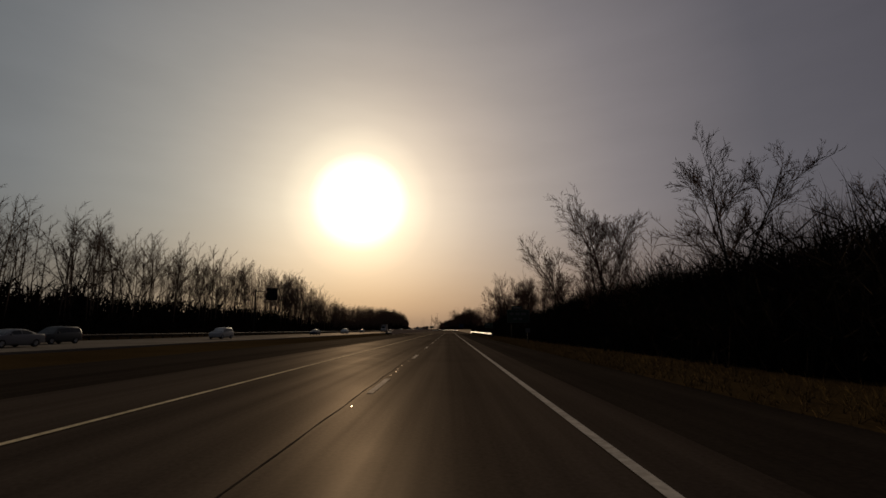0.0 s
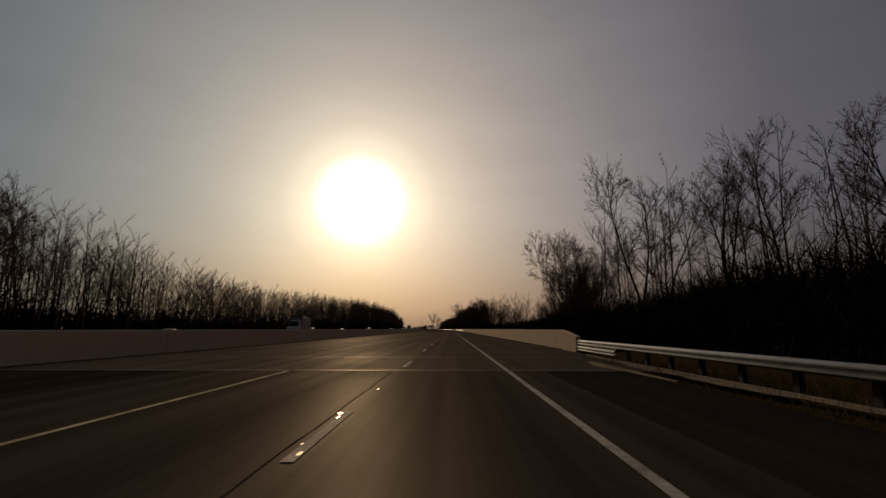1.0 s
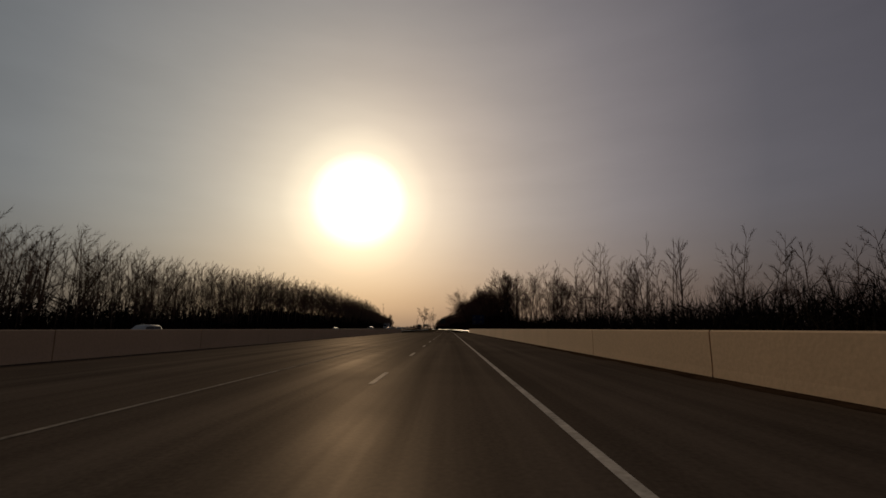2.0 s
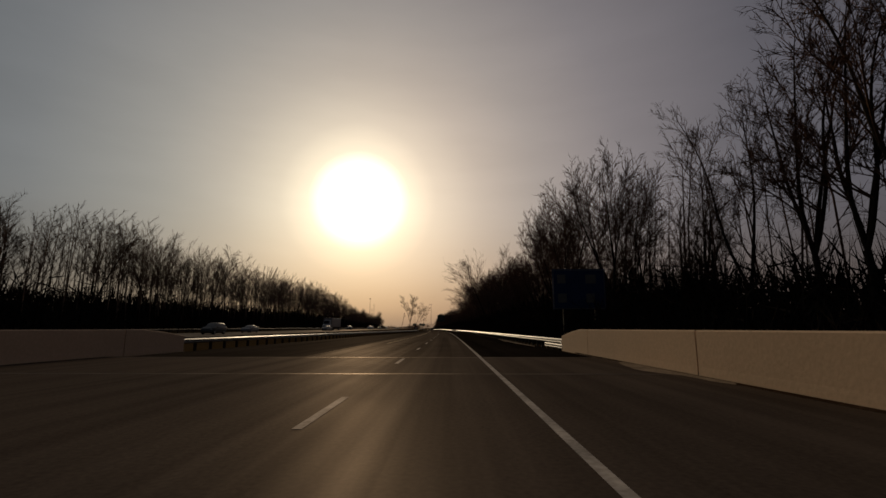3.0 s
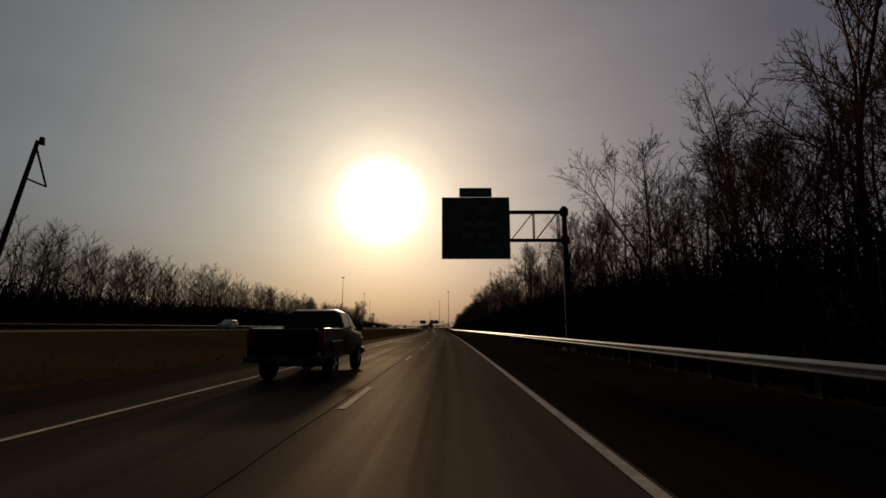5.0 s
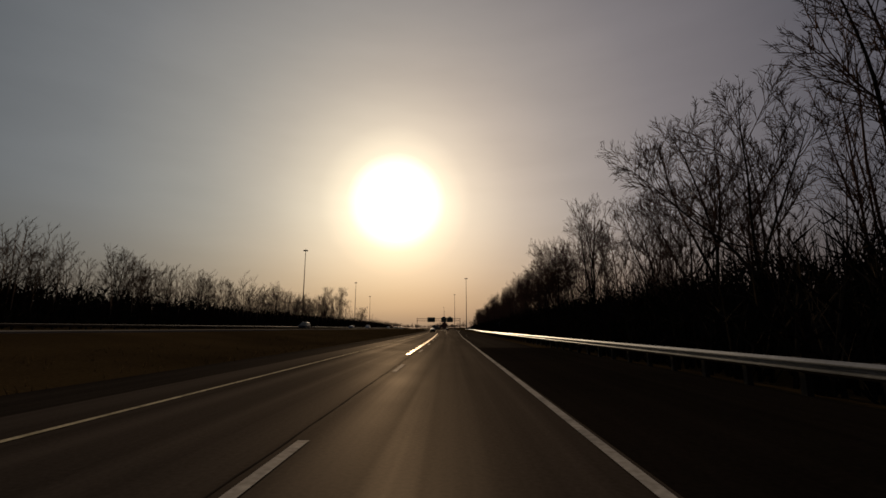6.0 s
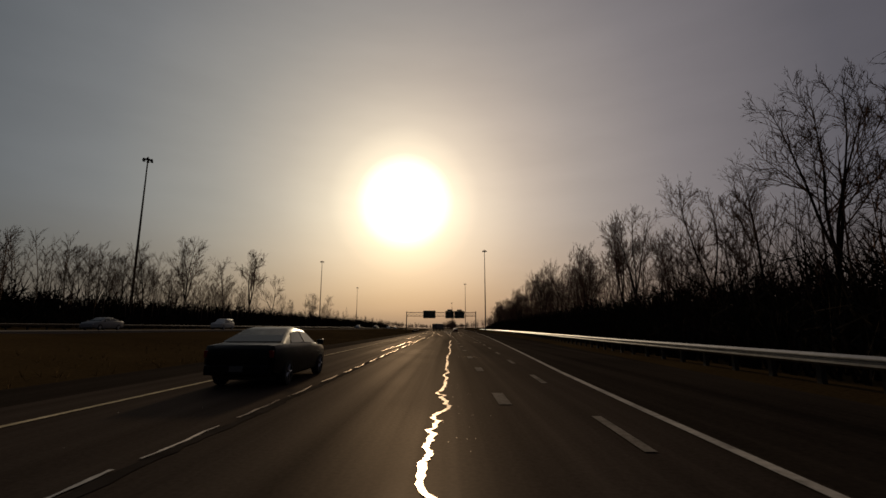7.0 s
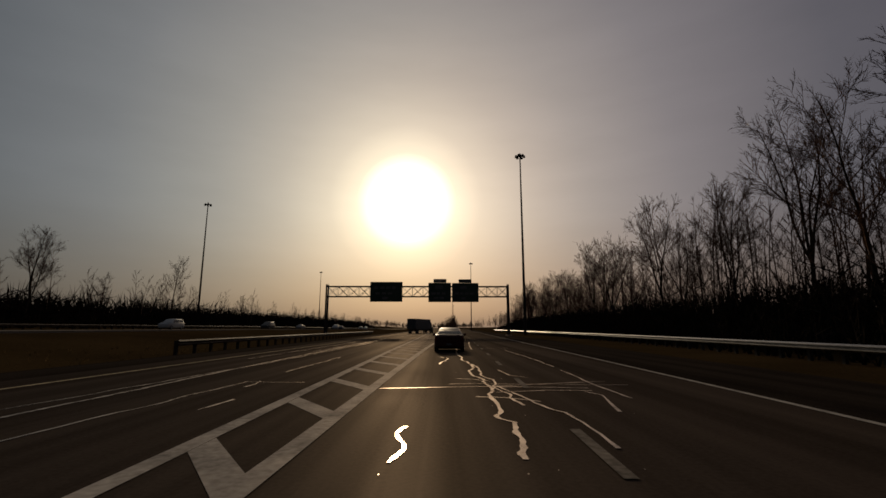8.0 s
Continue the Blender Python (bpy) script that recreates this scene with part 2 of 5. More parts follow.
def ribbon(name, s0, s1, left, right, z, material, step=6.0, thick=0.0, parent=None):
    """A strip along the road between two lines, each a number or a function of s; z is a number or a function of s and x."""
    fl = left if callable(left) else (lambda s: left)
    fr = right if callable(right) else (lambda s: right)
    fz = z if callable(z) else (lambda s, x: z)
    n = max(2, int(math.ceil((s1 - s0) / step)) + 1)
    verts, faces = [], []
    for s in np.linspace(s0, s1, n):
        a, b = fl(s), fr(s)
        verts += [on_road(s, a, fz(s, a)), on_road(s, b, fz(s, b))]
        if thick:
            verts += [on_road(s, b, fz(s, b) - thick), on_road(s, a, fz(s, a) - thick)]
    k = 4 if thick else 2
    for i in range(n - 1):
        o = i * k
        if thick:
            for j in range(4):
                faces.append((o + j, o + (j + 1) % 4, o + 4 + (j + 1) % 4, o + 4 + j))
        else:
            faces.append((o, o + 1, o + 3, o + 2))
    if thick:
        faces += [(3, 2, 1, 0), (len(verts) - 4, len(verts) - 3, len(verts) - 2, len(verts) - 1)]
    ob = mesh_of(name, verts, faces, material, parent)
    if not thick or material in (M_ASPHALT, M_DECK):
        layer = ob.data.uv_layers.new(name="along")
        stations = np.linspace(s0, s1, n)
        for loop in ob.data.loops:
            row, col = divmod(loop.vertex_index, k)
            s = float(stations[row])
            layer.data[loop.index].uv = (fl(s) if col in (0, 3) else fr(s), s * STATION)
    return ob


def swept(name, s0, s1, line, profile, material, parent=None, step=4.0, closed=True, z=0.0):
    """A profile of (x, z) drawn along the line x = line(s)."""
    fl = line if callable(line) else (lambda s: line)
    fz = z if callable(z) else (lambda s: z)
    n = max(2, int(math.ceil((s1 - s0) / step)) + 1)
    k = len(profile)
    verts = [on_road(s, fl(s) + px, fz(s) + pz) for s in np.linspace(s0, s1, n) for px, pz in profile]
    faces = []
    for i in range(n - 1):
        for j in range(k if closed else k - 1):
            faces.append((i * k + j, i * k + (j + 1) % k, (i + 1) * k + (j + 1) % k, (i + 1) * k + j))
    if closed:
        faces += [tuple(range(k))[::-1], tuple(range((n - 1) * k, n * k))]
    return mesh_of(name, verts, faces, material, parent)


# ---- the plan, in true metres ----
BRIDGE_0, BRIDGE_1 = 155.6, 415.0              # the parapets
DECK_0, DECK_1 = 143.5, 408.5                  # the concrete deck and its approach slabs
DASH_X, EDGE_X, YELLOW_X = -1.87, 1.80, -5.62


def right_edge(s):
    """The right edge line: it swings away along the exit lane."""
    return float(np.interp(s, [0, 800, 840, 915, 980, 1045, 1120, 1300, 1700], [EDGE_X, EDGE_X, 2.1, 4.3, 8.0, 11.4, 14.8, 25, 60]))


def right_rail(s):
    return float(np.interp(s, [0, 800, 860, 930, 990, 1085, 1150, 1300, 1700], [7.7, 7.8, 8.5, 11.6, 16.8, 24.5, 28, 38, 78]))


def lane_split(s):
    """The broken line between the two exit lanes."""
    return float(np.interp(s, [900, 1037, 1120, 1300, 1700], [2.9, 6.4, 9.7, 20.2, 56]))


def gore_left(s):
    return float(np.interp(s, [1001, 1037, 1062, 1180], [1.75, 1.55, 1.35, 1.3]))


def gore_right(s):
    return float(np.interp(s, [1001, 1037, 1044, 1062, 1120, 1300, 1700], [1.95, 2.84, 2.98, 3.5, 6.0, 16.6, 52.4]))


def left_pave(s):
    return float(np.interp(s, [-300, 415, 470, 560, 700, 2600], [-15.6, -16.4, -15.6, -11.0, -9.6, -9.8]))


def opposite_z(s):
    """The height of the opposite carriageway, which climbs above ours after the bridge."""
    return float(np.interp(s, [250, 420, 560, 700, 1150, 1400], [0.02, 0.45, 1.0, 1.2, 1.2, 0.6]))


def dip(s):
    a = min(max((s - BRIDGE_0 - 5) / 40.0, 0), 1)
    b = min(max((BRIDGE_1 - 5 - s) / 40.0, 0), 1)
    k = min(a, b)
    return k * k * (3 - 2 * k)


def ground_z(s, x):
    xr = x - (right_rail(s) - 7.7)
    if x > 0:
        z = float(np.interp(xr, [0, 8.2, 11, 15, 22, 32, 45, 75, 400], [-0.12, -0.12, -0.35, -0.2, 1.2, 3.0, 3.4, 0.6, 0.4]))
    else:
        up, toe = opposite_z(s), 1.6 - left_pave(s)
        z = float(np.interp(-x, [0, toe, toe + 3, 25.5, 29, 47, 52, 58, 72, 85, 115, 400], [-0.12, -0.12, up * 0.25 - 0.34, up - 0.13, up - 0.17, up - 0.17, up - 0.1, up + 0.5, 3.4, 4.8, 0.8, 0.4]))
    return z - 5.0 * dip(s)


# ---- ground: one sheet to the horizon ----
def build_ground():
    srow = list(np.concatenate([[-4000, -1500, -400], np.arange(-300, 1500, 12.0), np.arange(1500, 2700, 60.0), [3200, 4500, 9000]]))
    xcol = [-9000, -3500, -1200, -400, -115, -95, -85, -75, -66, -58, -52, -47, -40, -32, -29, -26, -23, -20, -17.6, -15, -12, -9, -6, 0, 6, 8.2, 9.5, 11, 13, 15, 18, 22, 30, 40, 60, 75, 120, 400, 1200, 3500, 9000]
    verts, faces = [], []
    for s in srow:
        shift = right_rail(s) - 7.7 if 0 < s < 1700 else (right_rail(1700) - 7.7 if s >= 1700 else 0)
        for x in xcol:
            xx = x + (shift if x > 7 else 0)
            wob = 0.0 if -20 < x < 9 or -50 < x < -26 else 0.18 * noise.noise(Vector((s * 0.06, x * 0.06, 3.1)))
            sc = min(max(s, -398), FAR)
            p = on_road(sc, xx, ground_z(sc, xx) + wob)
            if s != sc:
                a = radians(turn_at(sc))
                p = p + Vector((-math.sin(a), math.cos(a), 0)) * (s - sc) * U
            verts.append(p)
    k = len(xcol)
    for i in range(len(srow) - 1):
        for j in range(k - 1):
            faces.append((i * k + j, i * k + j + 1, (i + 1) * k + j + 1, (i + 1) * k + j))
    return tagged(mesh_of("ground", verts, faces, M_GRASS, smooth=True), "dry brown winter grass and leaf litter beside the motorway", "ground", kind="structure")


build_ground()


# ---- carriageways ----
def structure(ob, label, category):
    return tagged(ob, label, category, kind="structure")


road = structure(ribbon("road", -300, DECK_0, -9.2, 3.0, 0.0, M_ASPHALT), "worn grey asphalt of the two driving lanes", "road")
road_on = structure(ribbon("road", DECK_1, FAR, -7.2, lambda s: right_edge(s) + 0.14, 0.0, M_ASPHALT), "worn grey asphalt lanes with an exit lane", "road")
structure(ribbon("shoulder_left", -300, DECK_0, left_pave, -9.2, -0.015, M_SHOULDER), "wide dark paved inner shoulder", "road")
structure(ribbon("shoulder_right", -300, DECK_0, 3.0, 5.9, -0.015, M_SHOULDER), "dark paved outer shoulder", "road")
structure(ribbon("shoulder_left", DECK_1, FAR, left_pave, -7.2, -0.015, M_SHOULDER), "dark paved inner shoulder", "road")
# This length carries painted shade, right up to the rail.
structure(ribbon("shoulder_right", DECK_1, 806, lambda s: right_edge(s) + 0.14, lambda s: right_edge(s) + 5.75, -0.015, M_SHOULDER_SHADED), "paved outer shoulder with shade painted into its black colour", "road")
structure(ribbon("shoulder_right", 806, FAR, lambda s: right_edge(s) + 0.14, lambda s: right_edge(s) + 4.6, -0.015, M_SHOULDER), "dark paved outer shoulder", "road")
deck = structure(ribbon("bridge_deck", DECK_0, DECK_1, -17.2, 7.55, 0.004, M_DECK, thick=0.9), "grey concrete deck of the bridge", "bridge")
structure(ribbon("road_opposite", -300, FAR, -46.5, -27.5, lambda s, x: opposite_z(s), M_OLD, thick=0.35), "grey asphalt of the opposite carriageway", "road")


def verge(name, x, inner, s0, s1, label):
    """The concrete haunch under a parapet, between the deck and the wall."""
    return structure(ribbon(name, s0, s1, min(x, inner), max(x, inner), -0.02, M_DECK, thick=0.85), label, "bridge")


verge("haunch", 8.0, 7.554, BRIDGE_0 - 0.2, BRIDGE_1, "concrete edge beam under the parapet")
verge("haunch", -17.6, -17.204, 126.8, BRIDGE_1, "concrete edge beam under the parapet")


# ---- road markings ----
def mark(name, s0, s1, line, width, material, parent, z=0.012, step=6.0):
    f = line if callable(line) else (lambda s: line)
    return ribbon(name, s0, s1, lambda s: f(s) - width / 2, lambda s: f(s) + width / 2, z, material, step, parent=parent)


for base, s0, s1 in ((road, -300, DECK_0), (deck, DECK_0, DECK_1), (road_on, DECK_1, 2000)):
    mark("white_edge_line", s0, s1, right_edge, 0.15, M_WHITE, base)
for base, s0, s1 in ((road, -300, DECK_0), (deck, DECK_0, 325), (road_on, 428, 2000)):
    mark("yellow_edge_line", s0, s1, YELLOW_X, 0.13, M_WORN if base is deck else M_YELLOW, base)
mark("yellow_cross_line", 109.7, 110.3, -11.5, 10.8, M_YELLOW, road, 0.0135, 0.2)
DASH_0, DASH_GAP = 10.4 / STATION, 12.19 / STATION
DASH_MESH = ribbon("lane_dash", 0, 3.05 / STATION, -0.075, 0.075, 0.012, M_WHITE, 1.6, parent=road)
DASH_MESH.matrix_basis = Matrix.Translation(on_road(DASH_0, DASH_X) - on_road(0, 0))
for i in range(-10, 150):
    s = DASH_0 + DASH_GAP * i
    if i and s < 1700 and not 885 < s < 1100:
        base = road if s < BRIDGE_0 else deck if s < BRIDGE_1 else road_on
        lift = 0.0
        piece("lane_dash", DASH_MESH.data, base, stand(s, DASH_X, lift) @ Matrix.Translation(-on_road(0, 0)))
WORN_MESH = DASH_MESH.data.copy()
WORN_MESH.materials[0] = M_WORN
for i in range(0, 60):
    s = 908.1 + 6.1 * i
    if s < 1250:
        tilt = -math.degrees(math.atan((lane_split(s + 3) - lane_split(s)) / 3))
        piece("lane_dash", WORN_MESH, road_on, stand(s, lane_split(s), 0, tilt) @ Matrix.Translation(-on_road(0, 0)) @ Matrix.Diagonal((1, 0.7, 1, 1)))
# dotted line before the gore
for i in range(0, 16):
    s = 905 + 6.1 * i
    piece("lane_dash", WORN_MESH if s < 960 else DASH_MESH.data, road_on, stand(s, 1.85) @ Matrix.Translation(-on_road(0, 0)) @ Matrix.Diagonal((1.6, 0.5, 1, 1)))
# the painted gore between the lanes and the exit
GORE_0, GORE_1 = 1001.0, 1180.0
mark("gore_line", GORE_0, GORE_1, gore_left, 0.26, M_WHITE, road_on, 0.009)
mark("gore_line", GORE_0, 1400, gore_right, 0.28, M_WHITE, road_on, 0.011)
for i in range(0, 44):
    s = 1024.1 + 3.25 * i
    a, b = gore_left(s) + 0.13, gore_right(s) - 0.14
    if b > a and s < GORE_1:
        back = 1.35 * (b - a)
        verts = [on_road(s, a, 0.006), on_road(s - back, b, 0.006), on_road(s - back + 0.62, b, 0.006), on_road(s + 0.62, a, 0.006)]
        mesh_of("gore_bar", verts, [(0, 1, 2, 3)], M_WHITE, road_on)


def seam(name, points, width, parent, seed, wander=0.25, z=0.010, material=None, pitch=0.28):
    """A poured tar seal, wandering along points of (s, x)."""
    rnd = random.Random(seed)
    ss, xs = zip(*points)
    length = math.hypot((ss[-1] - ss[0]) * STATION, xs[-1] - xs[0])
    n = max(6, int(length / pitch))
    verts, faces = [], []
    off = goal = 0.0
    for i in range(n + 1):
        t = i / n * (len(points) - 1)
        j = min(int(t), len(points) - 2)
        u = t - j
        s, x = ss[j] + (ss[j + 1] - ss[j]) * u, xs[j] + (xs[j + 1] - xs[j]) * u
        if i % 4 == 0:
            goal = rnd.uniform(-wander, wander)
        off += (goal - off) * 0.5 + rnd.uniform(-0.12, 0.12) * wander
        ds, dx = (ss[j + 1] - ss[j]) * STATION, xs[j + 1] - xs[j]
        l = math.hypot(ds, dx)
        nx, ns = ds / l, -dx / l / STATION
        w = width * rnd.uniform(0.55, 1.25) / 2
        verts += [on_road(s + ns * (off - w), x + nx * (off - w), z), on_road(s + ns * (off + w), x + nx * (off + w), z)]
    for i in range(n):
        faces.append((2 * i, 2 * i + 1, 2 * i + 3, 2 * i + 2))
    return mesh_of(name, verts, faces, material or M_TAR, parent)


seam("tar_seam", [(-60, DASH_X - 0.2), (60, DASH_X - 0.2), (BRIDGE_0 - 12, DASH_X - 0.2)], 0.022, road, 1, 0.02, 0.008, M_SEAM)
seam("tar_seam", [(BRIDGE_1 + 8, DASH_X - 0.2), (600, DASH_X - 0.2), (800, DASH_X - 0.2)], 0.022, road_on, 2, 0.02, 0.008, M_SEAM)
seam("tar_seam", [(797, -2.34), (830, -2.34), (846, -2.33), (860, -2.42), (893, -2.44)], 0.21, road_on, 9, 0.05, pitch=0.16)
chips = random.Random(9)
s = 800.0
while s < 893:
    l = chips.uniform(0.3, 1.4)
    seam("tar_seam", [(s, -2.50), (s + l / 2, -2.47), (s + l, -2.51)], chips.uniform(0.04, 0.09), road_on, int(s * 7), 0.03, 0.013, pitch=0.12)
    s += l + chips.uniform(0.2, 1.6)
seam("tar_seam", [(888, -2.42), (908, -2.40), (925, -2.52), (950, -2.5)], 0.20, road_on, 33, 0.04, 0.008, M_SEAM)
s = 900.0
while s < 968:
    l = chips.uniform(0.4, 2.2)
    seam("tar_seam", [(s, -2.55), (s + l / 2, -2.52), (s + l, -2.56)], chips.uniform(0.03, 0.06), road_on, int(s * 7), 0.03, 0.013, pitch=0.12)
    s += l + chips.uniform(0.3, 1.2)
seam("tar_seam", [(876, -0.4), (880, -0.3), (890, 0.1), (905, 0.55), (907.6, 0.60), (908.4, 0.47), (909.6, 0.55), (910.9, 0.74), (912.4, 0.60), (916.9, 0.70), (930, 0.9), (946, 1.09), (953, 1.3)], 0.085, road_on, 4, 0.10)
seam("tar_seam", [(973.5, 1.92), (976.3, 1.91), (981, 1.75), (996, 1.45), (1010, 1.3)], 0.085, road_on, 41, 0.10)
# the joint between the two through lanes: an open dark crack, sealed along its near side
seam("tar_seam", [(950, -2.05), (972, -2.12), (980, -1.93), (1000, -2.02), (1026, -2.1)], 0.10, road_on, 43, 0.03, 0.013, M_SEAM)
seam("tar_seam", [(966, -1.95), (974, -1.78), (979, -1.62), (985, -1.86), (998, -1.92), (1026, -2.0)], 0.06, road_on, 44, 0.03, 0.015)
seam("tar_seam", [(1038.5, -2.35), (1042, -2.45), (1047, -2.6), (1059, -2.75), (1085, -2.6)], 0.09, road_on, 46, 0.04)
seam("tar_seam", [(979.9, 0.0), (984, 0.06), (991.6, -0.5), (1018, -1.1), (1034, -1.2)], 0.06, road_on, 45, 0.07)
seam("tar_seam", [(979.1, 2.5), (979.5, 4.2), (979.7, 5.86)], 0.05, road_on, 47, 0.06)
seam("tar_seam", [(980.5, 2.5), (980.9, 4.2), (981.2, 6.17)], 0.05, road_on, 48, 0.06)
seam("tar_seam", [(996, 3.95), (990, 3.75), (984.1, 3.8), (979.7, 3.59)], 0.07, road_on, 49, 0.16)
seam("tar_seam", [(976.8, 4.28), (976.8, 3.42), (976.1, 3.45), (975.6, 4.04)], 0.035, road_on, 50, 0.03)
seam("tar_seam", [(1036.7, 4.03), (1036.95, 4.10), (1037.2, 4.16), (1037.45, 4.13), (1037.7, 4.03), (1037.95, 3.98), (1038.15, 4.01), (1038.35, 4.07)], 0.065, road_on, 8, 0.01, pitch=0.08)
seam("tar_seam", [(1049, 4.5), (1052, 4.8), (1053, 4.5)], 0.08, road_on, 81, 0.15)
# crazed patch in the exit lane
WEB = (((1036.8, 5.53), (1038, 5.6), (1039.7, 5.59), (1042.8, 5.88), (1044.6, 5.61), (1048, 5.66), (1053.3, 5.58), (1062, 5.5)), ((1040, 6.1), (1041.4, 5.97), (1045.1, 5.9), (1049, 5.7)),
       ((1037.2, 6.62), (1038.9, 6.55), (1040, 6.5), (1041.4, 6.19), (1042.6, 5.9)), ((1042.6, 5.94), (1043.1, 7.4), (1043.6, 8.94)), ((1041.6, 5.8), (1041.9, 7.0), (1041.8, 8.0)),
       ((1047.8, 8.71), (1053, 8.8), (1059.8, 8.61)), ((1040.8, 8.47), (1042.2, 8.41), (1046.6, 8.61)), ((1039.4, 7.63), (1041.2, 8.03), (1041.7, 7.83)), ((1044.4, 7.03), (1044.9, 6.63), (1046.6, 6.51)),
       ((1044.2, 5.0), (1044, 5.5), (1043.6, 5.9)), ((1041, 5.3), (1040.9, 5.9), (1040.4, 6.5)), ((1060, 6.6), (1069, 7.0), (1078, 7.6)), ((1010, 6.9), (1020, 7.2), (1030, 7.4)), ((1002, 5.0), (1011, 5.5), (1020, 5.7)))
for k, points in enumerate(WEB):
    seam("tar_seam", points, (0.085, 0.065, 0.055)[min(k, 2)], road_on, 60 + k, 0.15 if k < 3 else 0.05, 0.010 + 0.002 * (k % 3))
for k, (s0, x0, s1, x1) in enumerate(((1038.5, -3.1, 1050, -2.5), (1050, -2.5, 1074, -2.2), (1036.5, -1.0, 1043.5, -0.62), (1043.5, -0.62, 1043.3, 1.0), (1039.6, 0.37, 1040.7, 0.40), (1042.5, -0.18, 1043.6, -0.2), (1046, -0.45, 1053, -0.4), (976.5, -4.1, 977.2, -3.9), (977.8, -4.25, 980, -3.6),
                                      (960, -4.6, 975, -4.4), (1005, -4.5, 1040, -4.2), (1052, -4.4, 1080, -4.2), (1058, -3.2, 1090, -3.0), (930, -3.4, 950, -3.2), (975, -1.5, 975.1, -1.1))):
    seam("tar_seam", [(s0, x0), ((s0 + s1) / 2, (x0 + x1) / 2 + 0.03), (s1, x1)], 0.055, road_on, 90 + k, 0.07)
CROSS = (864, 886, 890.5, 896.5, 902, 910, 924, 947, 962, 999.7, 1020, 1042.2, 1062, 1083, 1110)
for i, s in enumerate(CROSS):
    lo = DASH_X if s < 906 else 1.2 if s < 960 else gore_right(s) + 0.2
    hi = right_edge(s) - (2.4, 0.9, 3.2)[i % 3] if s > 906 else float(np.interp(s, [880, 906], [0.0, 0.6]))
    if hi > lo + 0.8:
        seam("tar_seam", [(s, lo), (s + 0.3, (lo + hi) / 2), (s + 0.1, hi)], 0.055, road_on, 120 + i, 0.07)
        if i % 2 and s > 906:
            seam("tar_seam", [(s + 0.8, lo + 1.6), (s + 0.9, (lo + hi) / 2), (s + 0.6, hi + 1.2)], 0.03, road_on, 150 + i, 0.08)



def flecks(spots, count, spread, seed, parent, big=1.0):
    """Small glinting chips of worn paint and bitumen, and added road glints, lying flat."""
    rnd = random.Random(seed)
    verts, faces = [], []
    for i in range(count):
        s, x, ds = spots[i % len(spots)]
        s, x = s + rnd.uniform(-ds, ds), x + rnd.gauss(0, spread)
        w, l, o = rnd.uniform(0.003, 0.009) * big, rnd.uniform(0.006, 0.028) * big, len(verts)
        a = rnd.uniform(0, math.pi)
        for k in range(5):
            u = k * math.tau / 5 + a
            verts.append(on_road(s + math.sin(u) * l * rnd.uniform(0.7, 1.2), x + math.cos(u) * w * rnd.uniform(0.7, 1.3), 0.015))
        faces.append(tuple(range(o, o + 5)))
    return tagged(mesh_of("paint_and_glint_flecks", verts, faces, M_TAR, parent), kind="stuff")


flecks([(70, DASH_X - 0.05, 70)], 90, 0.05, 1, road, 4.5)
flecks([(500, DASH_X - 0.05, 70)], 60, 0.05, 2, road_on, 3.5)
# Clusters added as glints: the sparkle of rough asphalt drawn as small pieces.
flecks([(844.6, -0.4, 1.4), (882, 0.2, 2.5), (911, 1.05, 3.0)], 75, 0.22, 3, road_on)
flecks([(960, -4.2, 70), (1010, 3.5, 40), (1040, 6.2, 14)], 90, 0.8, 4, road_on)

seam("worn_edge_line", [(838, 2.95), (843, 3.1), (848, 3.15), (858, 3.7), (872, 4.4)], 0.05, road_on, 61, 0.02, 0.014, M_WORN)
for s, x0, x1 in ((846.9, 1.3, 1.75), (848.5, -0.2, 0.05), (854, -0.5, 0.1), (845.2, 1.5, 1.9), (863, -0.2, 0.3)):
    seam("tar_seam", [(s, x0), (s + 0.05, (x0 + x1) / 2), (s, x1)], 0.04, road_on, int(s * 10), 0.02)
seam("tar_seam", [(844.9, 0.0), (845.2, -0.30), (845.5, -0.1)], 0.035, road_on, 71, 0.01, pitch=0.1)

# expansion joints of the bridge
M_JOINT = surface("joint_seal", (0.035, 0.03, 0.026), 0.45, vary=0.4, grain=6, stain=0.6, film=0.10)
for s in (DECK_0 + 0.3, DECK_0 + 7.0, DECK_1 - 8.0, DECK_1 - 0.4):
    ribbon("expansion_joint", s - 0.10, s + 0.10, -17.1, 7.5, 0.010, M_JOINT, 0.5, parent=deck)


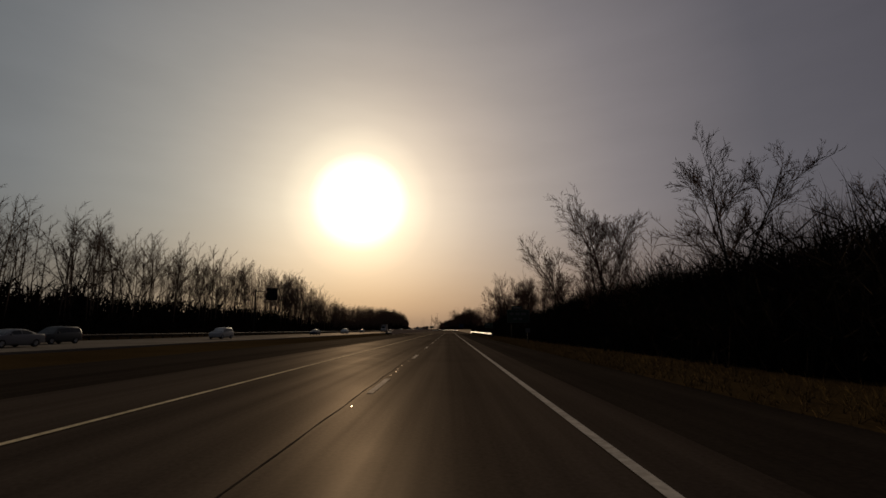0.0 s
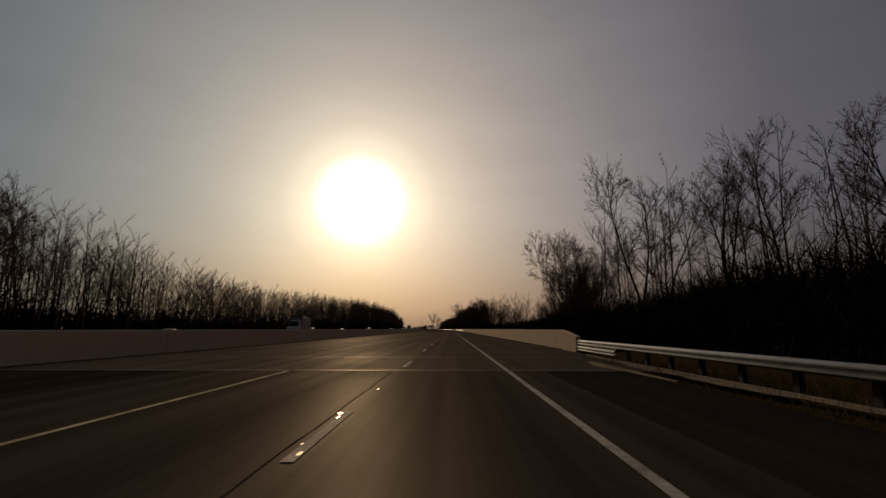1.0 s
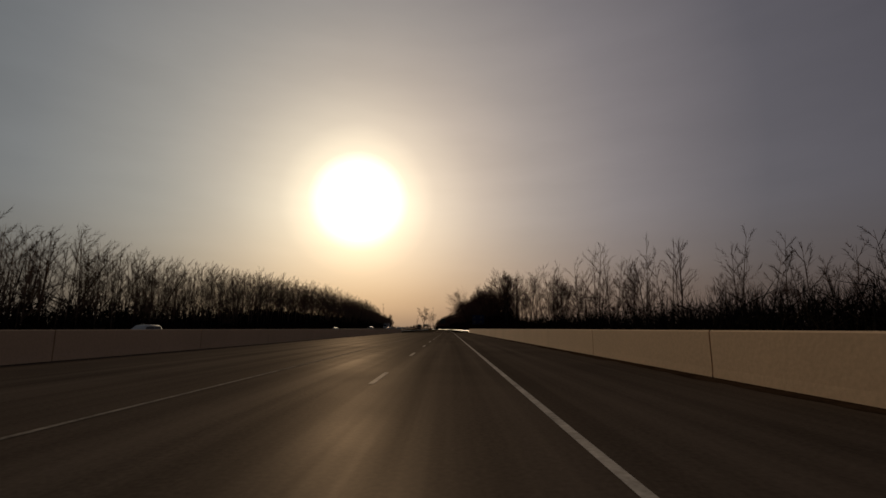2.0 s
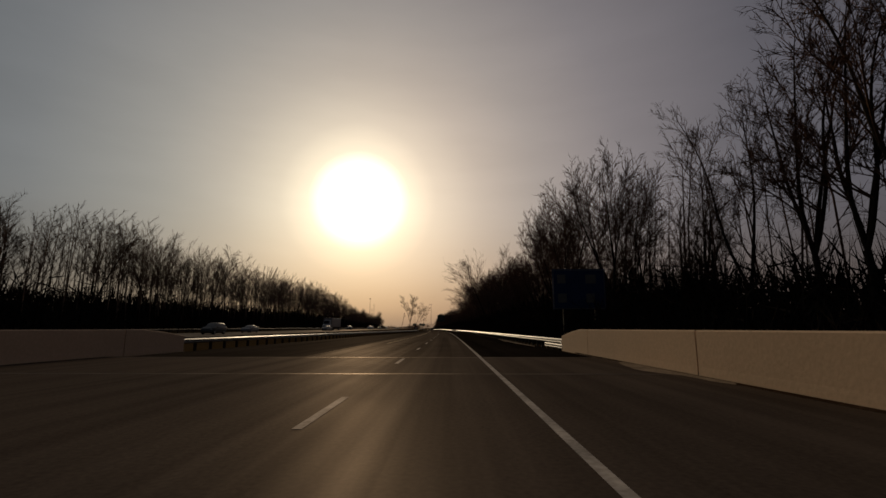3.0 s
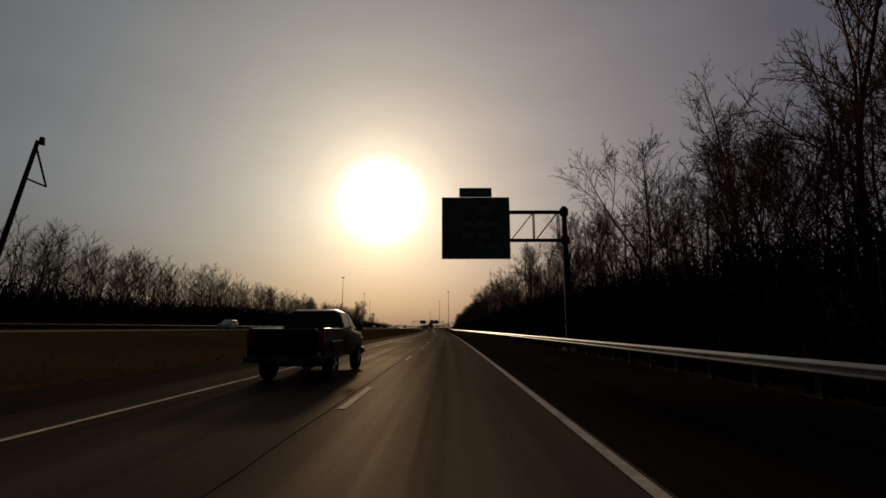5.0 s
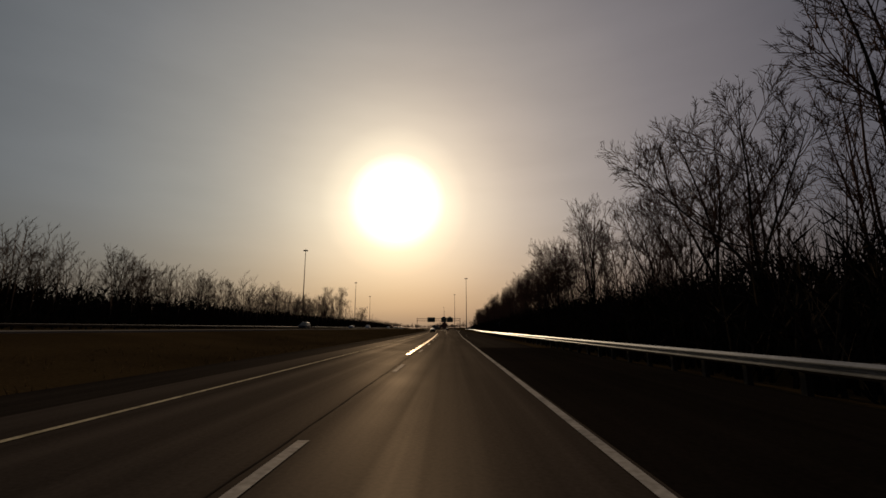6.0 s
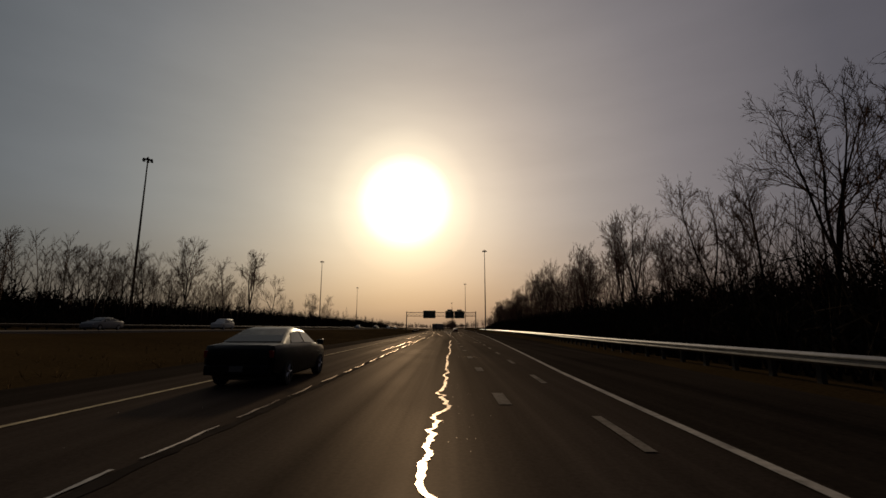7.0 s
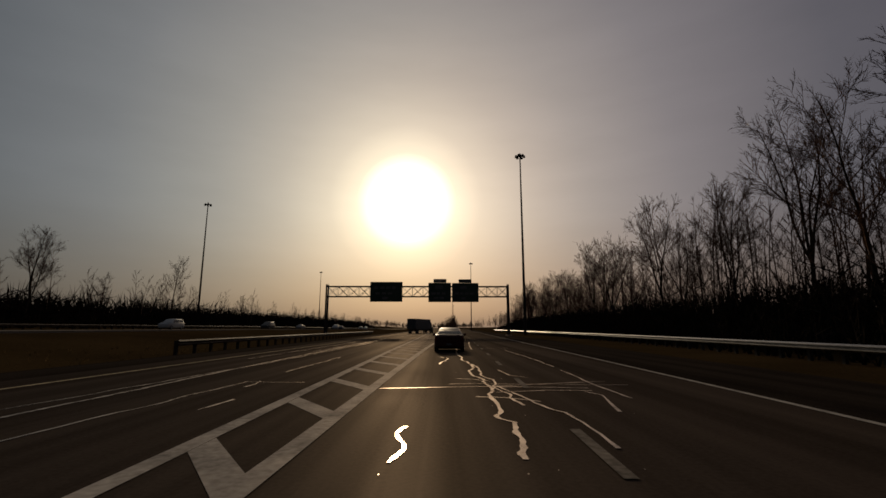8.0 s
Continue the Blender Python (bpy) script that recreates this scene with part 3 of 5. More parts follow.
# ---- bridge parapets: concrete panels between open joints ----
def parapet(x, face, label, start):
    """face: +1 where the road lies to the right of the wall, -1 where it lies to its left."""
    t = thing("bridge_parapet", label, "parapet", stand(start, x), "bridge parapets", "structure")
    inv = t.matrix_basis.inverted()
    ends = [start, start + 5.2] + list(np.linspace(start + 5.2, BRIDGE_1 - 5.2, 26))[1:] + [BRIDGE_1]
    prof = [(-0.16, -0.9), (-0.16, 1.32), (-0.13, 1.36), (0.13, 1.36), (0.16, 1.32), (0.165, 0.30), (0.18, 0.02), (0.18, -0.9)]
    prof = [(px * face, pz) for px, pz in prof]
    if face < 0:
        prof = prof[::-1]
    for i, (a, b) in enumerate(zip(ends[:-1], ends[1:])):
        last, first = i == len(ends) - 2, i == 0
        verts, faces = [], []
        n = 5 if first or last else 3
        for q in range(n):
            s = a + 0.03 + (b - a - 0.06) * q / (n - 1)
            drop = 0.0
            if last:
                drop = 0.42 * max(0, (q - 1) / (n - 2)) ** 1.3
            if first:
                drop = 0.42 * max(0, (n - 2 - q) / (n - 2)) ** 1.3
            for px, pz in prof:
                verts.append(inv @ on_road(s, x + px, pz - (drop if pz > 1 else 0)))
        k = len(prof)
        for q in range(n - 1):
            for j in range(k):
                faces.append((q * k + j, q * k + (j + 1) % k, (q + 1) * k + (j + 1) % k, (q + 1) * k + j))
        faces += [tuple(range(k))[::-1], tuple(range((n - 1) * k, n * k))]
        mesh_of("wall_panel", verts, faces, M_CONCRETE, t)
    return t


parapet(7.80, -1, "stained pale concrete bridge parapet wall with open joints", BRIDGE_0)
parapet(-17.35, 1, "long pale concrete bridge parapet beside the inner shoulder", 127.0)
for s in np.linspace(BRIDGE_0 + 52, BRIDGE_0 + 208, 4):
    for x in (-14, -5, 4):
        bm = rodded((0, 0, -6.2), (0, 0, -0.85), 0.6, 0.6, sides=14)
        tagged(part("bridge_pier", bm, M_CONCRETE, None, m=stand(s, x), smooth=False), "round concrete pier under the bridge deck", "pier", "bridge piers", "structure")


# ---- sand and slush washed against the walls ----
M_SAND = surface("washed_sand", (0.20, 0.155, 0.11), 0.95, vary=0.4, grain=8, stain=0.8, bump=0.5, film=0.03)


M_DIRT = surface("damp_dirt", (0.030, 0.017, 0.010), 0.95, vary=0.5, grain=8, stain=0.8, bump=0.5, film=0.01)


def drift(s0, s1, x, wide, seed, material=None, label="ragged strip of pale sand washed along the road's edge"):
    """A thin tongue of sand with a ragged edge, lying beside x."""
    rnd = random.Random(seed)
    n = max(8, int((s1 - s0) / 0.7))
    verts, faces = [], []
    w = 0.1
    for i in range(n + 1):
        u = i / n
        w += (rnd.uniform(0.2, 1.0) * wide * math.sin(math.pi * min(1, u * 1.02)) - w) * 0.45
        s = s0 + (s1 - s0) * u
        verts += [on_road(s, x - w, 0.012), on_road(s, x - w * 0.5, 0.03), on_road(s, x, 0.05)]
    for i in range(n):
        for j in (0, 1):
            faces.append((3 * i + j, 3 * i + j + 1, 3 * i + j + 4, 3 * i + j + 3))
    return tagged(mesh_of("sand_drift", verts, faces, material or M_SAND, smooth=True), label, "sand", kind="stuff")


drift(BRIDGE_0 + 3, BRIDGE_1 - 3, 7.60, 0.75, 1, M_DIRT, "dark damp dirt along the foot of the parapet")
drift(BRIDGE_1 - 17, BRIDGE_1 - 10, 7.52, 1.2, 2)
drift(BRIDGE_0 - 24, BRIDGE_0 - 3, 7.3, 1.0, 3)
drift(BRIDGE_0 - 15, BRIDGE_0 - 8, 5.9, 0.8, 4)
drift(BRIDGE_1 + 6, BRIDGE_1 + 30, 7.1, 0.8, 5)

# ---- guard rails ----
W_BEAM = [(0.0, 0.43), (0.02, 0.44), (0.095, 0.495), (0.095, 0.52), (0.02, 0.575), (0.02, 0.605), (0.095, 0.655), (0.095, 0.68), (0.02, 0.74), (0.0, 0.75)]
post_box = box(bmesh.new(), -0.075, 0.075, -0.09, 0.09, -0.55, 0.72)
POST_MESH = bpy.data.meshes.new("post")
post_box.transform(Matrix.Scale(U, 4))
post_box.to_mesh(POST_MESH)
post_box.free()
POST_MESH.materials.append(M_POST)
block_box = box(bmesh.new(), -0.08, 0.08, -0.075, 0.075, 0.42, 0.76)
BLOCK_MESH = bpy.data.meshes.new("blockout")
block_box.transform(Matrix.Scale(U, 4))
block_box.to_mesh(BLOCK_MESH)
block_box.free()
BLOCK_MESH.materials.append(M_POST)


def guard_rail(s0, s1, line, face, label, z=0.0, gap=1.905, material=None):
    """face: the side of the traffic, +1 to the right of the rail, -1 to its left."""
    f = line if callable(line) else (lambda s: line)
    fz = z if callable(z) else (lambda s: z)
    t = thing("guard_rail", label, "guard rail", stand(s0, f(s0), fz(s0)), "roadside guard rails", "structure")
    inv = t.matrix_basis.inverted()
    prof = [(px * face, pz) for px, pz in W_BEAM] + [((px - 0.012) * face, pz) for px, pz in reversed(W_BEAM)]
    if face > 0:
        prof = prof[::-1]
    r = swept("rail", s0, s1, f, prof, material or M_STEEL, None, 4.0, True, z)
    r.data.transform(inv)
    r.parent = t
    n = min(300, int((s1 - s0) / gap))
    for i in range(n + 1):
        s = s0 + 0.3 + i * gap
        piece("post", POST_MESH, t, inv @ stand(s, f(s) - 0.26 * face, fz(s)))
        piece("blockout", BLOCK_MESH, t, inv @ stand(s, f(s) - 0.10 * face, fz(s)))
    return t


def rub_rail(t, s0, s1, x, face):
    """The lower second beam where a rail meets a concrete wall."""
    inv = t.matrix_basis.inverted()
    prof = [(px * face, pz - 0.36) for px, pz in W_BEAM] + [((px - 0.012) * face, pz - 0.36) for px, pz in reversed(W_BEAM)]
    r = swept("rub_rail", s0, s1, x, prof[::-1] if face > 0 else prof, M_STEEL, None, 2.0)
    r.data.transform(inv)
    r.parent = t


before = guard_rail(78, BRIDGE_0 + 0.4, lambda s: 7.75, -1, "galvanised steel guard rail on posts before the bridge")
rub_rail(before, BRIDGE_0 - 6, BRIDGE_0 + 0.3, 7.75, -1)
part("end_shoe", rodded((-0.05, -0.25, 0.28), (-0.05, -0.25, 0.80), 0.14, 0.14, sides=12), M_STEEL, before)
after = guard_rail(BRIDGE_1 - 0.4, 603, right_rail, -1, "galvanised steel guard rail on short posts after the bridge")
rub_rail(after, BRIDGE_1 - 0.3, BRIDGE_1 + 5, 7.72, -1)
rub_rail(after, 598, 602.8, 7.76, -1)
guard_rail(117, 127.2, lambda s: -17.3, 1, "short galvanised guard rail before the inner parapet")
guard_rail(637, 850, right_rail, -1, "galvanised steel guard rail between the culvert and the exit")
guard_rail(850.1, 1260, right_rail, -1, "galvanised steel guard rail swinging out beside the exit lane")
guard_rail(BRIDGE_1 - 0.4, 603, lambda s: float(np.interp(s, [415, 470, 560, 603], [-17.3, -16.5, -12.9, -12.2])), 1, "dull galvanised guard rail along the median")
guard_rail(1056, 1135, lambda s: float(np.interp(s, [1056, 1135], [-10.2, -11.6])), 1, "brown weathered guard rail shielding the sign gantry post", material=M_RAIL_OLD)
for s0, s1 in ((-180, 380), (380.1, 960), (960.1, 1560)):
    guard_rail(s0, s1, -47.2, 1, "long guard rail behind the opposite carriageway", opposite_z, 2.4, material=M_RAIL_OLD)


def culvert_wall(x, face, label):
    """A low concrete barrier over a culvert, in three lengths."""
    t = thing("concrete_barrier", label, "barrier", stand(603, x), "culvert barriers", "structure")
    inv = t.matrix_basis.inverted()
    prof = [(-0.15, -0.5), (-0.15, 0.80), (-0.12, 0.84), (0.12, 0.84), (0.15, 0.80), (0.15, 0.28), (0.26, 0.0), (0.26, -0.5)]
    prof = [(px * face, pz) for px, pz in prof]
    for a, b in ((603.1, 614), (614.05, 626), (626.05, 636.9)):
        w = swept("wall_panel", a, b, x, prof[::-1] if face < 0 else prof, M_CONCRETE_OLD, None, 4.0)
        w.data.transform(inv)
        w.parent = t
    return t


M_CONCRETE_OLD = surface("dirty_concrete", (0.16, 0.125, 0.095), 0.9, vary=0.25, grain=8, stain=0.3, bump=0.3, gloss=0.05)
culvert_wall(7.85, -1, "low dirty concrete barrier between two guard rails")
culvert_wall(-12.2, 1, "low dirty concrete barrier on the median side")


# ---- signs ----
def sign_panel(parent, x0, x1, z0, z1, y, rows, colour=None, tab=None, seed=0):
    """A panel that looks back at the traffic (-y), with a pale border and bars for its unreadable lines."""
    rnd = random.Random(seed)
    p = part("panel", boxed(x0, x1, y, y + 0.05, z0, z1, bevel=0.015), colour or M_SIGN, parent)
    for a, b, c, d in ((x0 + 0.06, x1 - 0.06, z0 + 0.06, z0 + 0.12), (x0 + 0.06, x1 - 0.06, z1 - 0.12, z1 - 0.06)):
        part("border", boxed(a, b, y - 0.012, y - 0.004, c, d), M_SIGN_WHITE, p)
    for a, b in ((x0 + 0.06, x0 + 0.12), (x1 - 0.12, x1 - 0.06)):
        part("border", boxed(a, b, y - 0.012, y - 0.004, z0 + 0.12, z1 - 0.12), M_SIGN_WHITE, p)
    for a, b, c, d in rows:
        n = max(1, int((b - a) / 0.9))
        w = (b - a) / n
        for i in range(n):
            part("legend_bar", boxed(a + i * w, a + i * w + w * rnd.uniform(0.6, 0.86), y - 0.012, y - 0.004, c, d), M_SIGN_WHITE, p)
    if tab:
        a, b, c, d = tab
        q = part("tab_panel", boxed(a, b, y, y + 0.05, c, d, bevel=0.012), colour or M_SIGN, parent)
        part("legend_bar", boxed(a + 0.25, b - 0.25, y - 0.012, y - 0.004, (c + d) / 2 - 0.14, (c + d) / 2 + 0.14), M_SIGN_WHITE, q)
    for i in range(int((x1 - x0) / 1.4) + 1):
        xx = x0 + 0.4 + i * 1.4
        if xx < x1 - 0.2:
            part("stiffener", boxed(xx, xx + 0.08, y + 0.052, y + 0.14, z0 + 0.1, z1 - 0.1), M_SIGN_BACK, parent)
    return p


def cantilever_sign(s, x):
    t = thing("cantilever_sign", "dark green overhead direction sign on a steel cantilever arm", "road sign", stand(s, x), "")
    part("post", rodded((0, 0, -0.6), (0, 0, 9.95), 0.26, 0.17, sides=14), M_RUST, t)
    part("post_cap", rodded((0, 0, 9.95), (0, 0, 10.02), 0.2, 0.16, sides=14), M_RUST, t)
    part("footing", rodded((0, 0, -0.6), (0, 0, 0.12), 0.5, 0.5, sides=16), M_CONCRETE, t)
    part("base_plate", boxed(-0.42, 0.42, -0.42, 0.42, 0.12, 0.17, bevel=0.01), M_RUST, t)
    for dy in (-0.22, 0.22):
        for z in (7.55, 9.6):
            part("chord", rodded((-8.3, dy, z), (0, dy, z), 0.085, 0.085, sides=10), M_RUST, t)
        for i in range(4):
            xa, xb = -0.45 - i * 1.75, -0.45 - (i + 1) * 1.75
            part("brace", rodded((xa, dy, 9.6), (xb + 0.1, dy, 7.55), 0.035, 0.035, sides=6), M_RUST, t)
            part("brace", rodded((xa, dy, 9.6), (xa, dy, 7.55), 0.04, 0.04, sides=6), M_RUST, t)
    for z in (7.55, 9.6):
        part("collar", rodded((0, 0, z - 0.25), (0, 0, z + 0.25), 0.31, 0.31, sides=14), M_RUST, t)
    rows = [(-6.2, -4.9, 9.35, 9.95), (-7.3, -4.6, 8.45, 8.85), (-7.4, -5.2, 7.65, 8.05), (-6.4, -4.3, 7.0, 7.25)]
    sign_panel(t, -8.75, -3.95, 6.15, 10.6, -0.42, rows, tab=(-7.5, -5.2, 10.62, 11.3), seed=5)
    return t


cantilever_sign(674.2, 8.35)


def sign_from_behind(s, x):
    """A cantilever sign for the opposite traffic, of which the back is seen."""
    t = thing("cantilever_sign", "back of an overhead sign for the opposite carriageway", "road sign", stand(s, x, ground_z(s, x)), "")
    part("post", rodded((0, 0, -0.6), (0, 0, 12.6), 0.28, 0.18, sides=12), M_RUST, t)
    for z in (10.3, 12.0):
        part("chord", rodded((0, 0, z), (6.0, 0, z), 0.09, 0.09, sides=8), M_RUST, t)
    for i in range(4):
        part("brace", rodded((0.3 + i * 1.4, 0, 12.0), (1.7 + i * 1.4, 0, 10.3), 0.04, 0.04, sides=6), M_RUST, t)
    part("panel", boxed(3.0, 6.2, 0.25, 0.32, 9.4, 12.9, bevel=0.02), M_RUST, t)
    for i in range(3):
        part("stiffener", boxed(3.4 + i * 1.1, 3.5 + i * 1.1, 0.14, 0.245, 9.5, 12.8), M_RUST, t)
    return t


sign_from_behind(120.5, -56.0)


def leaning_pole(s, x):
    """A tilted timber pole with a sagging arm and a broken stay near its top."""
    t = thing("leaning_pole", "leaning weathered timber pole with a sagging bracket near its top", "utility pole", stand(s, x, ground_z(s, x)), "")
    top = Vector((1.9, 0, 10.6))
    part("shaft", rodded((-0.1, 0, -0.6), top, 0.17, 0.10, sides=9), M_POST, t)
    a = top * 0.97
    part("bracket", rodded(a, a + Vector((0.9, 0, -2.3)), 0.06, 0.05, sides=6), M_POST, t)
    part("stay", rodded(a + Vector((0.9, 0, -2.3)), top * 0.80, 0.05, 0.05, sides=6), M_POST, t)
    part("insulator", rodded(a + Vector((0.28, 0, 0.1)), a + Vector((0.28, 0, 0.5)), 0.16, 0.12, sides=8), M_RUST, t)
    return t


leaning_pole(666.4, -24.3)


def gantry(s):
    t = thing("sign_gantry", "steel truss gantry with three dark direction signs across the road", "road sign", stand(s, 0), "")
    x0, x1, lo, hi = -16.7, 17.3, 7.25, 9.15
    for x in (x0, x1):
        for dy in (-0.7, 0.7):
            part("post", rodded((x, dy, -0.6), (x, dy, 9.5), 0.19, 0.15, sides=12), M_RUST, t)
            part("footing", rodded((x, dy, -0.6), (x, dy, 0.25), 0.45, 0.45, sides=14), M_CONCRETE, t)
        for z in np.arange(1.2, 9.0, 1.9):
            part("post_tie", rodded((x, -0.7, z), (x, 0.7, z + 0.95), 0.045, 0.045, sides=6), M_RUST, t)
    for dy in (-0.55, 0.55):
        for z in (lo, hi):
            part("chord", rodded((x0, dy, z), (x1, dy, z), 0.10, 0.10, sides=8), M_RUST, t)
        n = 17
        for i in range(n):
            a, b = x0 + (x1 - x0) * i / n, x0 + (x1 - x0) * (i + 1) / n
            part("brace", rodded((a, dy, lo), (b, dy, hi), 0.038, 0.038, sides=5), M_STEEL, t)
            part("brace", rodded((a, dy, hi), (b, dy, lo), 0.038, 0.038, sides=5), M_STEEL, t)
            part("brace", rodded((a, dy, lo), (a, dy, hi), 0.03, 0.03, sides=5), M_STEEL, t)
    sign_panel(t, -8.5, -2.5, 6.25, 9.95, -0.95, [(-7.8, -3.4, 8.6, 9.1), (-7.5, -4.1, 7.6, 8.0), (-6.3, -4.9, 6.7, 7.2)], seed=1)
    sign_panel(t, 2.35, 6.55, 6.2, 9.8, -0.95, [(3.6, 5.3, 8.6, 9.3), (2.9, 5.9, 7.6, 8.0), (3.3, 5.5, 6.8, 7.15)], tab=(3.3, 5.7, 9.82, 10.5), seed=2)
    sign_panel(t, 6.75, 11.7, 6.2, 9.75, -0.95, [(8.3, 10.1, 8.6, 9.2), (7.3, 11.0, 7.6, 8.0), (8.5, 9.7, 6.7, 7.1)], tab=(8.0, 10.4, 9.77, 10.45), seed=3)
    return t


gantry(1111.0)


def post_sign(name, label, s, x, w, z0, z1, rows, colour=None, tab=None, seed=0, posts=2, turn=0.0):
    z = ground_z(s, x)
    t = thing(name, label, "road sign", stand(s, x, z, turn), "")
    for i in range(posts):
        px = 0.0 if posts == 1 else -w * 0.3 + w * 0.6 * i / (posts - 1)
        part("post", boxed(px - 0.07, px + 0.07, 0.0, 0.12, -0.7, z1 - 0.1, bevel=0.01), M_POST, t)
    sign_panel(t, -w / 2, w / 2, z0, z1, -0.08, rows, colour, tab, seed)
    return t


post_sign("guide_sign", "green roadside direction sign with an exit tab, in shade", 78, 12.6, 4.2, 2.9, 5.3, [(-1.6, 1.6, 4.3, 4.75), (-1.0, 1.0, 3.4, 3.8)], tab=(-1.2, 0.8, 5.32, 5.95), seed=11)
post_sign("service_sign", "blue roadside services sign with pale squares before the trees", 424.5, 11.9, 4.7, 3.4, 7.0, [(-1.9, -0.9, 5.7, 6.5), (0.6, 1.8, 5.7, 6.5), (-1.9, -0.9, 4.0, 4.8), (0.6, 1.8, 4.0, 4.8)], M_SIGN_BLUE, seed=12)
post_sign("guide_sign", "small dark green roadside sign on two posts", 130, 12.0, 2.4, 2.2, 3.7, [(-0.8, 0.8, 3.0, 3.3)], seed=13)
post_sign("marker_sign", "small pale marker sign on a single post", 51, 9.3, 0.55, 1.25, 1.75, [(-0.15, 0.15, 1.42, 1.58)], M_SIGN_WHITE, seed=14, posts=1)
post_sign("marker_sign", "narrow pale marker plate on a post", 868, 11.5, 0.35, 2.0, 3.1, [(-0.08, 0.08, 2.4, 2.7)], M_SIGN_WHITE, seed=15, posts=1)


# ---- high masts ----
def high_mast(s, x, h, group="high lighting masts"):
    z = ground_z(s, x)
    t = thing("high_mast_light", "tall slender steel lighting mast with a ring of floodlights", "street lamp", stand(s, x, z), group)
    for i in range(4):
        a, b = h * i / 4, h * (i + 1) / 4
        part("shaft", rodded((0, 0, a - (0.5 if i == 0 else 0)), (0, 0, b), 0.36 - 0.055 * i, 0.36 - 0.055 * (i + 1), sides=12), M_RUST, t)
    part("ring", rodded((0, 0, h - 0.55), (0, 0, h - 0.40), 0.75, 0.75, sides=18), M_RUST, t)
    part("cap", rodded((0, 0, h), (0, 0, h + 0.25), 0.25, 0.08, sides=10), M_RUST, t)
    for i in range(6):
        a = i * math.tau / 6
        c = Vector((math.cos(a) * 1.0, math.sin(a) * 1.0, h - 0.55))
        lamp = part("floodlight", rodded(c + Vector((0, 0, -0.38)), c + Vector((0, 0, 0.2)), 0.36, 0.2, sides=10), M_RUST, t)
        part("lamp_arm", rodded((0, 0, h - 0.45), c, 0.05, 0.05, sides=6), M_RUST, t)
    return t


HIGH = 41.0
high_mast(1130, 24.3, HIGH + 3)
high_mast(1176, -77, HIGH)
high_mast(1006, -76, HIGH)
high_mast(1364, -86, HIGH)
high_mast(1304, 27.0, HIGH + 3)
high_mast(1560, 30.0, HIGH)
high_mast(1760, 45.0, HIGH)


# ---- bare winter trees ----
def tubes(segs, sides):
    """Open tapered tubes: rows of (p0, p1, r0, r1), all in the model's units."""
    if not segs:
        return np.zeros((0, 3)), np.zeros((0, 4), int)
    a = np.array([s[0] for s in segs], float)
    b = np.array([s[1] for s in segs], float)
    r0 = np.array([s[2] for s in segs], float)[:, None, None]
    r1 = np.array([s[3] for s in segs], float)[:, None, None]
    d = b - a
    d /= np.linalg.norm(d, axis=1)[:, None] + 1e-9
    h = np.where(np.abs(d[:, 2:3]) < 0.9, np.array([[0, 0, 1.0]]), np.array([[1.0, 0, 0]]))
    u = np.cross(d, h)
    u /= np.linalg.norm(u, axis=1)[:, None] + 1e-9
    w = np.cross(d, u)
    ang = np.arange(sides) * math.tau / sides
    ring = u[:, None, :] * np.cos(ang)[None, :, None] + w[:, None, :] * np.sin(ang)[None, :, None]
    lo, hi = a[:, None, :] + ring * r0, b[:, None, :] + ring * r1
    verts = np.concatenate([lo, hi], axis=1).reshape(-1, 3)
    base = (np.arange(len(segs)) * 2 * sides)[:, None]
    j = np.arange(sides)[None, :]
    k = (j + 1) % sides
    faces = np.stack([base + j, base + k, base + sides + k, base + sides + j], axis=2).reshape(-1, 4)
    return verts, faces


def spikes(segs):
    """Three-sided twigs that run out to a point."""
    v, f = tubes(segs, 3)
    keep = v.reshape(-1, 6, 3)
    tip = keep[:, 3:, :].mean(axis=1, keepdims=True)
    verts = np.concatenate([keep[:, :3, :], tip], axis=1).reshape(-1, 3)
    b = (np.arange(len(segs)) * 4)[:, None]
    tris = np.stack([np.concatenate([b, b + 1, b + 2], 1), np.concatenate([b + 1, b + 2, b], 1), np.concatenate([b + 3, b + 3, b + 3], 1)], axis=2).reshape(-1, 3)
    return verts, tris


def slivers(segs, seed=1):
    """Hair-thin twig ends, three corners each, rolled at random about their length."""
    rng = np.random.default_rng(seed)
    a = np.array([s[0] for s in segs], float)
    b = np.array([s[1] for s in segs], float)
    r = np.array([s[2] for s in segs], float)[:, None]
    d = b - a
    d /= np.linalg.norm(d, axis=1)[:, None] + 1e-9
    w = np.cross(d, rng.normal(size=d.shape))
    w /= np.linalg.norm(w, axis=1)[:, None] + 1e-9
    verts = np.stack([a - w * r, a + w * r, b], axis=1).reshape(-1, 3)
    return verts, np.arange(len(segs) * 3).reshape(-1, 3)


def raw_mesh(name, groups, material):
    """One mesh out of (verts, faces) groups of quads or triangles."""
    me = bpy.data.meshes.new(name)
    verts = np.concatenate([v for v, f in groups])
    loops, totals, o = [], [], 0
    for v, f in groups:
        loops.append((np.asarray(f) + o).ravel())
        totals.append(np.full(len(f), f.shape[1]))
        o += len(v)
    loops, totals = np.concatenate(loops).astype(np.int32), np.concatenate(totals)
    me.vertices.add(len(verts))
    me.vertices.foreach_set("co", (np.asarray(verts, np.float32) * U).ravel())
    me.loops.add(len(loops))
    me.loops.foreach_set("vertex_index", loops)
    me.polygons.add(len(totals))
    me.polygons.foreach_set("loop_start", np.concatenate([[0], np.cumsum(totals)[:-1]]).astype(np.int32))
    me.update(calc_edges=True)
    me.materials.append(material)
    me.shade_smooth()
    return me


